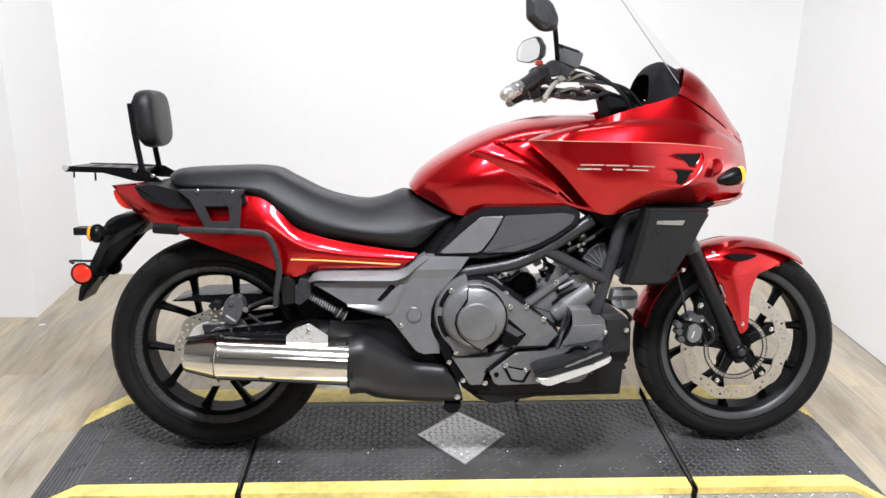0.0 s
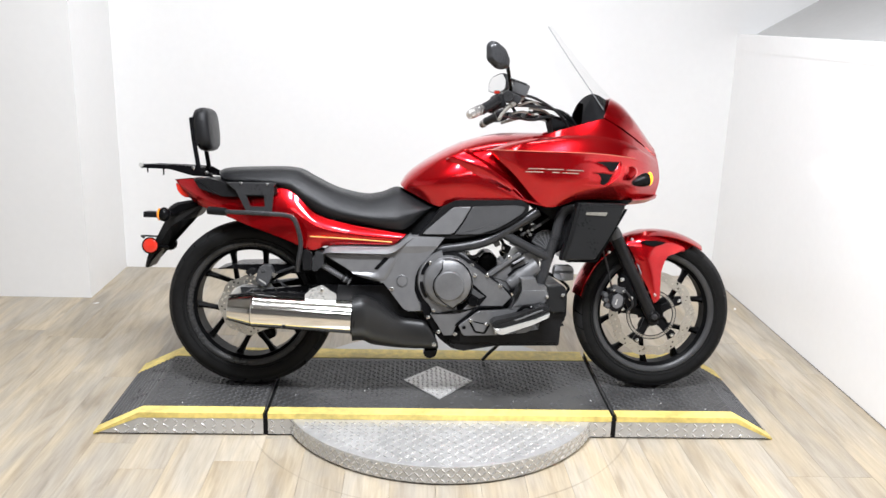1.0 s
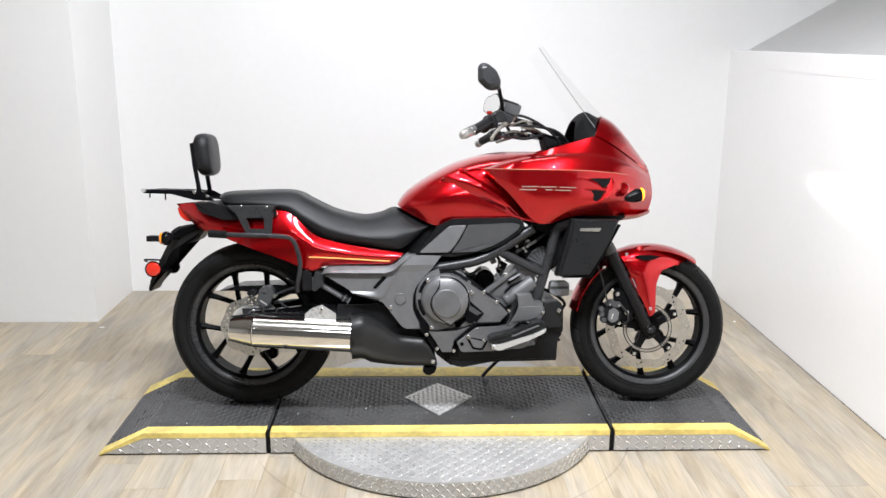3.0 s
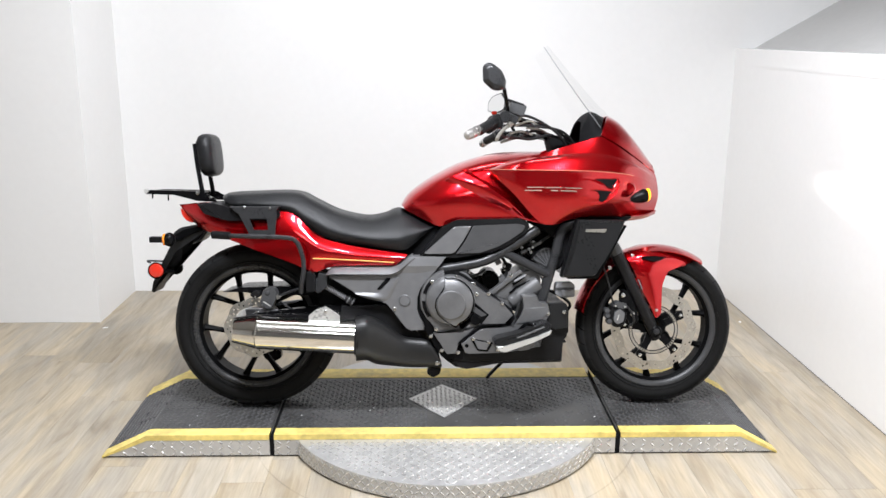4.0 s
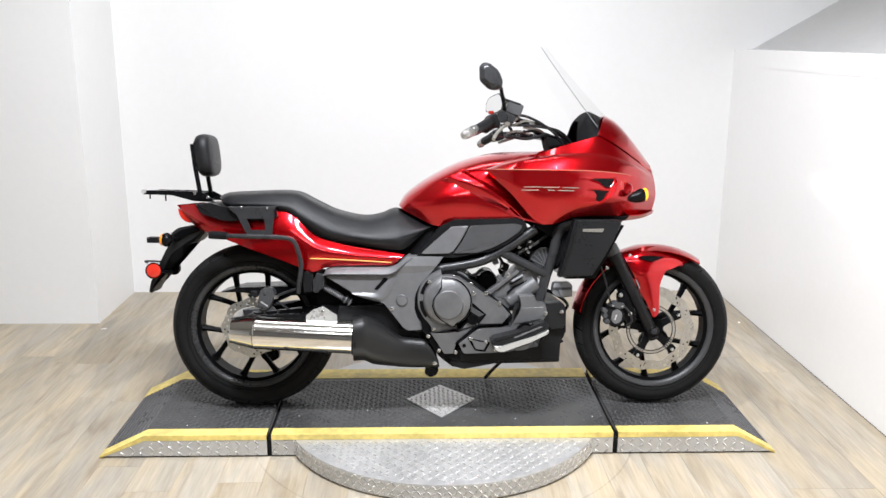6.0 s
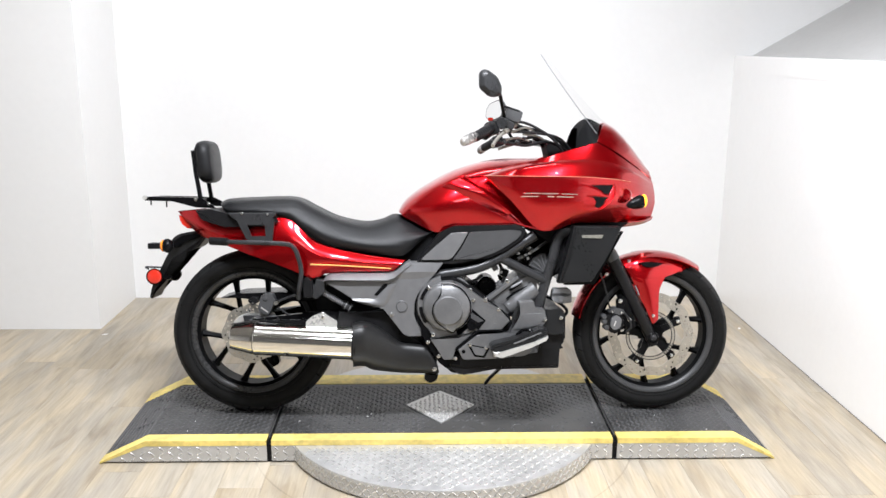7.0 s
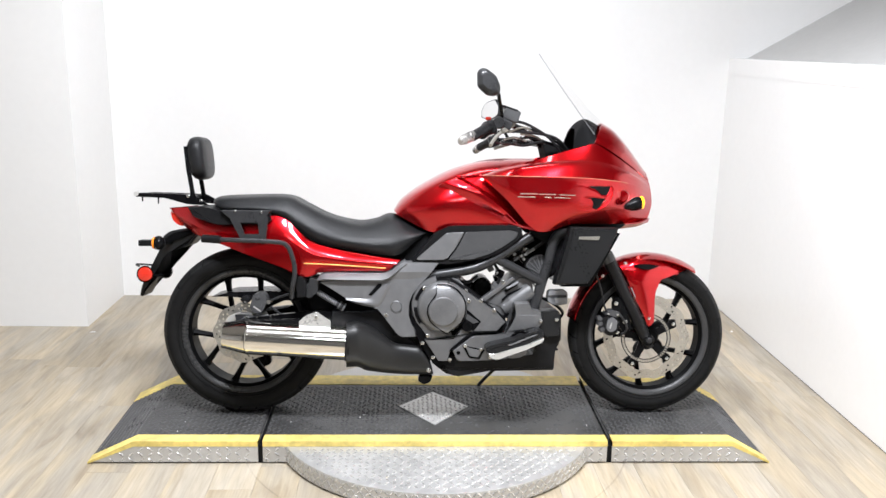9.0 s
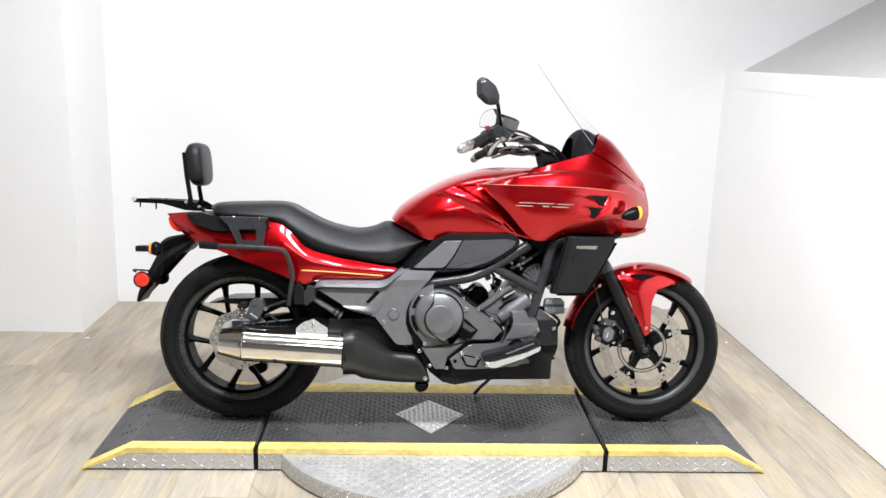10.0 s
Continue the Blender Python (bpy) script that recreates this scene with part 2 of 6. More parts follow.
# ---- mesh helpers ----
def link_mesh(name, bm, mat, angle=35):
    bmesh.ops.recalc_face_normals(bm, faces=bm.faces[:])
    me = bpy.data.meshes.new(name)
    for f in bm.faces:
        f.smooth = True
    bm.to_mesh(me)
    bm.free()
    me.set_sharp_from_angle(angle=radians(angle))
    me.materials.append(mat)
    ob = new(name, me)
    flat = ob.modifiers.new("even_normals", "WEIGHTED_NORMAL")
    flat.keep_sharp, flat.weight = True, 60
    return ob


def part(name, bm, mat, parent, label="", angle=35):
    ob = link_mesh(name, bm, mat, angle)
    ob.parent = parent
    return tagged(ob, label) if label else ob


def thing(name, at, label, category, group=""):
    ob = new(name)
    ob.location = at
    ob.empty_display_size = 0.05
    bpy.context.view_layer.update()
    return tagged(ob, label, category, group)


def add_box(bm, c, s, bevel=0.0, turn=None, segments=2):
    made = bmesh.ops.create_cube(bm, size=1)["verts"]
    bmesh.ops.scale(bm, vec=s, verts=made)
    if bevel:
        edges = list({e for v in made for e in v.link_edges})
        made = bmesh.ops.bevel(bm, geom=edges, offset=bevel, segments=segments, affect="EDGES", profile=0.5)["verts"]
    if turn:
        bmesh.ops.rotate(bm, cent=(0, 0, 0), matrix=Euler([radians(a) for a in turn]).to_matrix(), verts=made)
    bmesh.ops.translate(bm, vec=c, verts=made)
    return bm


def box(c, s, bevel=0.0, turn=None, segments=2):
    return add_box(bmesh.new(), c, s, bevel, turn, segments)


def add_prism(bm, outline, y0, y1, bevel=0.0, segments=2):
    """A plate with the given outline in x and z, from y0 to y1, its rim rounded."""
    a = [bm.verts.new((x, y0, z)) for x, z in outline]
    b = [bm.verts.new((x, y1, z)) for x, z in outline]
    f0, f1 = bm.faces.new(a), bm.faces.new(b)
    n = len(outline)
    for i in range(n):
        bm.faces.new((a[i], a[(i + 1) % n], b[(i + 1) % n], b[i]))
    if bevel:
        rim = list(f0.edges) + list(f1.edges)
        bmesh.ops.bevel(bm, geom=rim, offset=bevel, segments=segments, affect="EDGES", profile=0.5)
    return bm


def rounded(outline, r=0.01, steps=3):
    """The outline with its corners cut round."""
    out, n = [], len(outline)
    for i in range(n):
        p, a, c = (Vector(outline[k % n]) for k in (i, i - 1, i + 1))
        da, dc = a - p, c - p
        k = min(r, da.length * 0.45, dc.length * 0.45)
        s, e = p + da.normalized() * k, p + dc.normalized() * k
        for j in range(steps + 1):
            t = j / steps
            out.append(tuple(s * (1 - t) ** 2 + p * 2 * t * (1 - t) + e * t * t))
    return out


def prism(outline, y0, y1, bevel=0.0, r=0.0):
    return add_prism(bmesh.new(), rounded(outline, r) if r else outline, y0, y1, bevel)


def smooth_line(points, steps=6):
    """A smooth curve through the points."""
    p = [Vector(q) for q in points]
    out = []
    for i in range(len(p) - 1):
        a, b, c, d = p[max(i - 1, 0)], p[i], p[i + 1], p[min(i + 2, len(p) - 1)]
        for j in range(steps):
            t = j / steps
            out.append(0.5 * (2 * b + (c - a) * t + (2 * a - 5 * b + 4 * c - d) * t * t + (3 * b - a - 3 * c + d) * t ** 3))
    return out + [p[-1]]


def add_tube(bm, path, r, seg=10):
    """A round bar along the path; r may be one radius or one for each point."""
    p = [Vector(q) for q in path]
    rs = r if isinstance(r, (list, tuple)) else [r] * len(p)
    side, rings = None, []
    for i, q in enumerate(p):
        d = (p[min(i + 1, len(p) - 1)] - p[max(i - 1, 0)]).normalized()
        side = d.orthogonal().normalized() if side is None else (side - d * side.dot(d)).normalized()
        up = d.cross(side)
        rings.append([bm.verts.new(q + (side * math.cos(k * math.tau / seg) + up * math.sin(k * math.tau / seg)) * rs[i]) for k in range(seg)])
    for a, b in zip(rings, rings[1:]):
        for k in range(seg):
            bm.faces.new((a[k], a[(k + 1) % seg], b[(k + 1) % seg], b[k]))
    bm.faces.new(rings[0][::-1])
    bm.faces.new(rings[-1])
    return bm


def tube(path, r, seg=10, smooth=True):
    rs = r
    pts = smooth_line(path) if smooth and len(path) > 2 else path
    return add_tube(bmesh.new(), pts, rs, seg)


def add_lathe(bm, profile, at, seg=64, axis="y", start=0.0, sweep=360.0):
    """A profile of (radius, along) turned about an axis through at."""
    whole = sweep >= 359.9
    count = seg if whole else seg + 1
    rings = []
    for i in range(count):
        a = radians(start + sweep * i / seg)
        c, s = math.cos(a), math.sin(a)
        ring = []
        for r, h in profile:
            v = {"y": (r * c, h, r * s), "x": (h, r * c, r * s), "z": (r * c, r * s, h)}[axis]
            ring.append(bm.verts.new(Vector(v) + Vector(at)))
        rings.append(ring)
    pairs = list(zip(rings, rings[1:] + rings[:1])) if whole else list(zip(rings, rings[1:]))
    for a, b in pairs:
        for k in range(len(profile) - 1):
            bm.faces.new((a[k], a[k + 1], b[k + 1], b[k]))
    return bm


def lathe(profile, at, seg=64, axis="y", start=0.0, sweep=360.0):
    bm = add_lathe(bmesh.new(), profile, at, seg, axis, start, sweep)
    bmesh.ops.remove_doubles(bm, verts=bm.verts[:], dist=1e-5)
    return bm


def resample(curve, n):
    p = [Vector(q) for q in curve]
    d = [0.0]
    for a, b in zip(p, p[1:]):
        d.append(d[-1] + (b - a).length)
    out, k = [], 0
    for i in range(n):
        s = d[-1] * i / (n - 1)
        while k < len(p) - 2 and d[k + 1] < s:
            k += 1
        t = (s - d[k]) / max(d[k + 1] - d[k], 1e-9)
        out.append(p[k].lerp(p[k + 1], min(max(t, 0), 1)))
    return out


def skin(curves, nu=40, nv=4, thick=0.004, mirror=True, smooth_v=True, soft=True):
    """A bodywork shell through a row of curves, each given as points from one end to the other; mirrored to the far side."""
    lines = [resample(smooth_line(c) if soft else c, nu) for c in curves]
    grid = []
    for i in range(nu):
        col = [l[i] for l in lines]
        grid.append(smooth_line(col, nv) if smooth_v and len(col) > 2 else [q for l in smooth_linear(col, nv) for q in l])
    bm = bmesh.new()
    for sign in ((1, -1) if mirror else (1,)):
        vs = [[bm.verts.new((q.x, q.y * sign, q.z)) for q in row] for row in grid]
        for a, b in zip(vs, vs[1:]):
            for k in range(len(a) - 1):
                bm.faces.new((a[k], a[k + 1], b[k + 1], b[k]))
    bmesh.ops.remove_doubles(bm, verts=bm.verts[:], dist=0.0006)
    bmesh.ops.recalc_face_normals(bm, faces=bm.faces[:])
    if thick:
        bmesh.ops.solidify(bm, geom=bm.faces[:], thickness=thick)
    return bm


def smooth_linear(col, nv):
    out = [[a.lerp(b, j / nv) for j in range(nv)] for a, b in zip(col, col[1:])]
    return out + [[col[-1]]]


def ball(c, r, seg=16):
    bm = bmesh.new()
    bmesh.ops.create_uvsphere(bm, u_segments=seg, v_segments=seg // 2, radius=1)
    bmesh.ops.scale(bm, vec=r if isinstance(r, tuple) else (r, r, r), verts=bm.verts[:])
    bmesh.ops.translate(bm, vec=c, verts=bm.verts[:])
    return bm


def bolt(x, z, y, parent, r=0.007, mat=None):
    """A flanged bolt head that faces the near side."""
    bm = lathe([(0.0, -0.007), (r * 0.55, -0.007), (r * 0.7, -0.0055), (r * 0.75, -0.002), (r, -0.0015), (r, 0.004), (0, 0.004)], (x, y, z), 12)
    return part("bolt", bm, mat or BOLT, parent, "small bright metal bolt head")


# ---- the room ----
H = 0.085
XL, XR, YB, YP, TOP = -1.812, 1.642, 1.778, 1.208, 3.2


def wall(name, c, s, mat, label):
    return tagged(link_mesh(name, box(c, s), mat), label, "wall", kind="structure")


wall("wall_back", ((XL + 5.2) / 2, YB + 0.06, TOP / 2), (5.2 - XL, 0.12, TOP), PAINT, "plain white painted back wall of the photo bay")
wall("wall_pillar", (-3.0, (YP + YB + 0.12) / 2, TOP / 2), (-2 * (XL + 3.0) * -1, YB + 0.12 - YP, TOP), PAINT, "white painted pillar jutting out beside the back wall")
wall("wall_left", (-4.25, -1.9, TOP / 2), (0.12, 7.6, TOP), PAINT, "plain white painted side wall")
# unseen wall; its grey holds back fill light and reflections on the bike
wall("wall_rear", (0.3, -5.76, TOP / 2), (9.2, 0.12, TOP), REARTONE, "unseen grey wall opposite the motorcycle, toned to dim reflections")
wall("wall_right", (XR + 0.05, -1.95, 0.707), (0.1, 7.49, 1.414), GLOSSPAINT, "white semi-gloss low side wall with reflections")
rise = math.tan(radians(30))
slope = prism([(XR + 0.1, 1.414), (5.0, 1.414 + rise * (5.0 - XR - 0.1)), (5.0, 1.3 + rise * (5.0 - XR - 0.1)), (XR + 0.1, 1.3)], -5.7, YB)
tagged(link_mesh("wall_slope", slope, SLOPEGREY), "grey sloping panel rising above the low side wall", "panel", kind="structure")
# unseen ceiling, grey instead of white to keep a veil off the red
tagged(link_mesh("ceiling", box((0.4, -1.95, TOP + 0.05), (9.4, 7.7, 0.1)), material("reflection_cutting_grey", (0.3, 0.298, 0.293), rough=0.7, grain=0.05, grain_scale=20)), "unseen grey ceiling above the bay, toned to cut reflections", "ceiling", kind="structure")
subfloor = tagged(link_mesh("floor", box((0.0, -2.0, -0.03), (9.0, 7.8, 0.05)), material("floor_joint", (0.22, 0.18, 0.13), rough=0.7, grain=0.2)),
                  "washed oak laminate plank floor", "floor", kind="structure")
tagged(link_mesh("trim", box((XR - 0.0003, -1.95, 1.3675), (0.003, 7.488, 0.09)), GLOSSPAINT), "white capping board along the top of the low wall", "trim", kind="structure")

tagged(link_mesh("trim", box((XR - 0.001, -1.95, 0.001), (0.002, 7.48, 0.002)), GREYDARK), "thin dark gap along the foot of the low wall", "trim", kind="structure")


# ---- the turntable stand ----
MID = -0.051
Y0, Y1 = -0.285, 0.33
NEAR_STRIP, FAR_STRIP = 0.052, 0.096
DX, DY = -0.045, -0.015


def lozenges(xs, ys, z, size, tall, inside, lift=None):
    """Small raised bars set in two crossed directions, as on tread plate."""
    bm = bmesh.new()
    l, w = size
    for j, y in enumerate(ys):
        for i, x in enumerate(xs):
            if not inside(x, y):
                continue
            a = radians(45 if (i + j) % 2 else -45)
            c, s = math.cos(a), math.sin(a)
            put = lambda u, v, h: bm.verts.new((x + u * c - v * s, y + u * s + v * c, (lift(x + u * c - v * s) if lift else z) + h))
            low = [put(-l / 2, 0, 0), put(0, -w / 2, 0), put(l / 2, 0, 0), put(0, w / 2, 0)]
            top = [put(-l / 3.2, 0, tall), put(0, -w / 5, tall), put(l / 3.2, 0, tall), put(0, w / 5, tall)]
            bm.faces.new(top)
            for k in range(4):
                bm.faces.new((low[k], low[(k + 1) % 4], top[(k + 1) % 4], top[k]))
    return bm


def spaced(a, b, step):
    return [a + step * (k + 0.5) for k in range(int((b - a) / step))]


turntable = thing("turntable", (DX, DY, 0.0), "round aluminium tread-plate turntable under the middle deck on the floor", "turntable")


def local(bm, ob):
    bmesh.ops.translate(bm, vec=-ob.location, verts=bm.verts[:])
    return bm


R_DISC, DISC_TOP = 0.6, 0.066
part("disc", local(lathe([(0, 0.007), (R_DISC, 0.007), (R_DISC, DISC_TOP - 0.005), (R_DISC - 0.0015, DISC_TOP - 0.001), (R_DISC - 0.005, DISC_TOP), (0, DISC_TOP)], (DX, DY, 0), 96, "z"), turntable), PLATE, turntable)
# added black ring for the shadow line between disc and floor
part("disc_gap_shade", local(lathe([(0, 0.0), (R_DISC - 0.012, 0.0), (R_DISC - 0.012, 0.0068), (0, 0.0068)], (DX, DY, 0), 96, "z"), turntable), BLACK, turntable, "black recessed ring for the gap shade under the disc")
near_disc = lambda x, y: (x - DX) ** 2 + (y - DY) ** 2 < (R_DISC - 0.02) ** 2 and y < Y0 - 0.012
tread = part("tread_pattern", local(lozenges(spaced(-0.7, 0.6, 0.0235), spaced(-0.63, -0.26, 0.0235), DISC_TOP, (0.026, 0.0085), 0.0022, near_disc), turntable), TREADPLATE, turntable, "raised tread bars")
tread["kind"] = "stuff"
rim_bars = bmesh.new()
for k in range(110):
    a = radians(182 + 176 * k / 109)
    for h, tilt in ((0.017, 1), (0.036, -1), (0.055, 1)):
        m = pose(DX + R_DISC * math.cos(a), DY + R_DISC * math.sin(a), h) @ Matrix.Rotation(a, 4, "Z") @ Matrix.Rotation(radians(45 * (tilt if k % 2 else -tilt)), 4, "X")
        pts = [m @ Vector(v) for v in ((0, -0.012, 0), (0, 0, -0.004), (0, 0.012, 0), (0, 0, 0.004), (0.002, -0.007, 0), (0.002, 0.007, 0))]
        v = [rim_bars.verts.new(p) for p in pts]
        for f in ((0, 1, 5, 4), (1, 2, 5), (2, 3, 4, 5), (3, 0, 4)):
            rim_bars.faces.new([v[q] for q in f])
part("rim_pattern", local(rim_bars, turntable), TREADPLATE, turntable, "raised tread bars round the rim")["kind"] = "stuff"

GAPL, GAPR = (-0.681, -0.664), (0.566, 0.584)
TIPL, TIPR, TURNL, TURNR = -1.278, 1.163, -1.114, 1.022


def deck(name, x0, x1, tip, label):
    """One section of the stand: a tread-plate body, rubber top, yellow edges; tip is the low end of a ramp."""
    ob = thing(name, ((x0 + x1) / 2, -0.01, 0), label, "platform", "sections of the stand")
    if tip is None:
        outline = [(x0, 0.007), (x1, 0.007), (x1, H - 0.004), (x0, H - 0.004)]
    else:
        turn = TURNL if tip < 0 else TURNR
        outline = [(tip + (0.012 if tip < 0 else -0.012), 0.007), (x1 if tip < 0 else x0, 0.007), (x1 if tip < 0 else x0, H - 0.004), (turn, H - 0.004), (tip + (0.008 if tip < 0 else -0.008), 0.0075)]
    part("skirt", local(prism(outline, Y0, Y1), ob), PLATE, ob, "aluminium tread-plate side skirt")

    # added black base that darkens the gap below the skirt
    foot = prism([(x0 + 0.02, 0.0), (x1 - 0.02, 0.0), (x1 - 0.02, 0.0068), (x0 + 0.02, 0.0068)], Y0 + 0.01, Y1 - 0.01)
    part("foot", local(foot, ob), BLACK, ob, "black recessed base for the gap shade under the deck")

    def height(x):
        if tip is None:
            return H
        turn = TURNL if tip < 0 else TURNR
        f = (x - tip) / (turn - tip)
        return (H - 0.006) * min(max(f, 0.0), 1.0) + 0.006

    def strip(ya, yb, up, deep=0.006, shrink=0.0):
        xs = [x0 + shrink, x1 - shrink] if tip is None else ([tip, TURNL, x1] if tip < 0 else [x0, TURNR, tip])
        bm = bmesh.new()
        up_row = [[bm.verts.new((x, y, height(x) + up)) for x in xs] for y in (ya, yb)]
        lo_row = [[bm.verts.new((x, y, max(0.001, height(x) - deep))) for x in xs] for y in (ya, yb)]
        for k in range(len(xs) - 1):
            bm.faces.new((up_row[0][k], up_row[0][k + 1], up_row[1][k + 1], up_row[1][k]))
            bm.faces.new((lo_row[0][k], lo_row[0][k + 1], lo_row[1][k + 1], lo_row[1][k]))
            for r in (0, 1):
                bm.faces.new((up_row[r][k], up_row[r][k + 1], lo_row[r][k + 1], lo_row[r][k]))
        for k in (0, -1):
            bm.faces.new((up_row[0][k], up_row[1][k], lo_row[1][k], lo_row[0][k]))
        return bm

    part("rubber_top", local(strip(Y0 + NEAR_STRIP - 0.002, Y1 - FAR_STRIP + 0.002, 0.0), ob), MAT, ob, "black rubber tread mat, scuffed grey")
    part("yellow_edge", local(strip(Y0 - 0.002, Y0 + NEAR_STRIP, 0.002, 0.018), ob), YELLOW, ob, "worn yellow edge strip")
    part("yellow_edge", local(strip(Y1 - FAR_STRIP, Y1 + 0.002, 0.002, 0.018), ob), YELLOW, ob, "worn yellow edge strip")
    flat = lambda x: tip is None or (TURNL < x if tip < 0 else x < TURNR)
    worn = random.Random(7)
    inside = lambda x, y: flat(x) and not (y < -0.07 - 0.05 * math.sin(9 * x) and -0.1 < x < 0.5 and worn.random() < 0.7) and abs(x - MID) / 0.146 + abs(y - 0.003) / 0.166 > 1
    bars = lozenges(spaced(x0, x1, 0.0185), spaced(Y0 + NEAR_STRIP + 0.004, Y1 - FAR_STRIP - 0.004, 0.0185), H, (0.0215, 0.0062), 0.0022, inside, lambda x: height(x))
    part("tread_pattern", local(bars, ob), TREADTOP, ob, "raised rubber tread bars")["kind"] = "stuff"
    if tip is not None:
        turn = TURNL if tip < 0 else TURNR
        ribs = bmesh.new()
        for k in range(9):
            x = turn + (tip - turn) * (k + 0.5) / 9.4
            add_tube(ribs, [(x, Y0 + NEAR_STRIP + 0.004, height(x) + 0.0005), (x, Y1 - FAR_STRIP - 0.004, height(x) + 0.0005)], 0.0035, 6)
        part("ramp_rib", local(ribs, ob), TREADTOP, ob, "moulded rubber ribs")["kind"] = "stuff"
    # tread bars on the upright skirt
    sk = bmesh.new()
    for i, x in enumerate(spaced(x0, x1, 0.034)):
        for j, h in enumerate((0.014, 0.036, 0.056)):
            if h > height(x) - 0.026:
                continue
            a = radians(40 if (i + j) % 2 else -40)
            c, s = math.cos(a), math.sin(a)
            v = [sk.verts.new((x + u * c - w * s, Y0 - d, h + u * s + w * c)) for u, w, d in ((-0.013, 0, 0), (0, -0.004, 0), (0.013, 0, 0), (0, 0.004, 0), (-0.008, 0, 0.0022), (0.008, 0, 0.0022))]
            for f in ((0, 1, 5, 4), (1, 2, 5), (2, 3, 4, 5), (3, 0, 4)):
                sk.faces.new([v[q] for q in f])
    part("skirt_pattern", local(sk, ob), TREADPLATE, ob, "raised aluminium tread bars")["kind"] = "stuff"
    return ob


deck("ramp_deck", TIPL, GAPL[0], TIPL, "black rubber ramp section with yellow edges under the rear wheel")
centre_deck = deck("centre_deck", GAPL[1], GAPR[0], None, "black rubber middle deck with yellow edges on the turntable")
deck("ramp_deck", GAPR[1], TIPR, TIPR, "black rubber ramp section with yellow edges under the front wheel")
for a, b in (GAPL, GAPR):
    # added black filling puts the gap's darkness into colour
    part("joint", local(box(((a + b) / 2, (Y0 + Y1) / 2, H / 2 - 0.008), (b - a + 0.002, Y1 - Y0 - 0.01, H - 0.02)), centre_deck), MATTE, centre_deck, "black strip for the shade in the gap between sections")
dm = bmesh.new()
corners = [(MID - 0.134, 0.015), (MID, -0.153), (MID + 0.134, 0.013), (MID, 0.155)]
vs = [[dm.verts.new((x, y, z)) for x, y in corners] for z in (H - 0.003, H + 0.0035)]
dm.faces.new(vs[1])
for k in range(4):
    dm.faces.new((vs[0][k], vs[0][(k + 1) % 4], vs[1][(k + 1) % 4], vs[1][k]))
part("diamond_plate", local(dm, centre_deck), PLATE, centre_deck, "bright diamond-shaped tread plate")
on_diamond = lambda x, y: abs(x - MID) / 0.127 + abs(y - 0.003) / 0.143 < 1
dots = part("diamond_pattern", local(lozenges(spaced(-0.21, 0.1, 0.018), spaced(-0.2, 0.15, 0.018), H + 0.0035, (0.017, 0.006), 0.0022, on_diamond), centre_deck), TREADPLATE, centre_deck)
dots["kind"] = "stuff"

# ---- crumbs on the rubber ----
rng = random.Random(5)
crumbs = bmesh.new()
for k in range(24):
    x, y = rng.uniform(-1.0, 0.98), rng.uniform(Y0 + 0.06, Y1 - 0.1)
    if abs(x - GAPL[0]) < 0.04 or abs(x - GAPR[0]) < 0.04:
        continue
    add_box(crumbs, (x, y, H + 0.0012), (rng.uniform(0.002, 0.0045), rng.uniform(0.002, 0.004), 0.0022))
tagged(link_mesh("crumbs", crumbs, PAINT), "tiny pale crumbs scattered over the rubber deck", "debris", kind="stuff")


# ---- the motorcycle ----
bike = thing("motorcycle", (0, 0, H), "candy red touring motorcycle with black seat leaning on its side stand", "motorcycle")
bike.rotation_euler = (radians(-9), 0, 0)


def bp(name, bm, mat, label="", parent=None, angle=35):
    """A part of the motorcycle, or of one of its parts."""
    bmesh.ops.translate(bm, vec=(0, 0, -H), verts=bm.verts[:])
    return part(name, bm, mat, parent or bike, label, angle)


def bike_bolt(x, z, y, parent=None, r=0.007):
    return bolt(x, z - H, y, parent or bike, r)


FX, FZ, RX, RZ = 0.767, H + 0.300, -0.764, H + 0.310


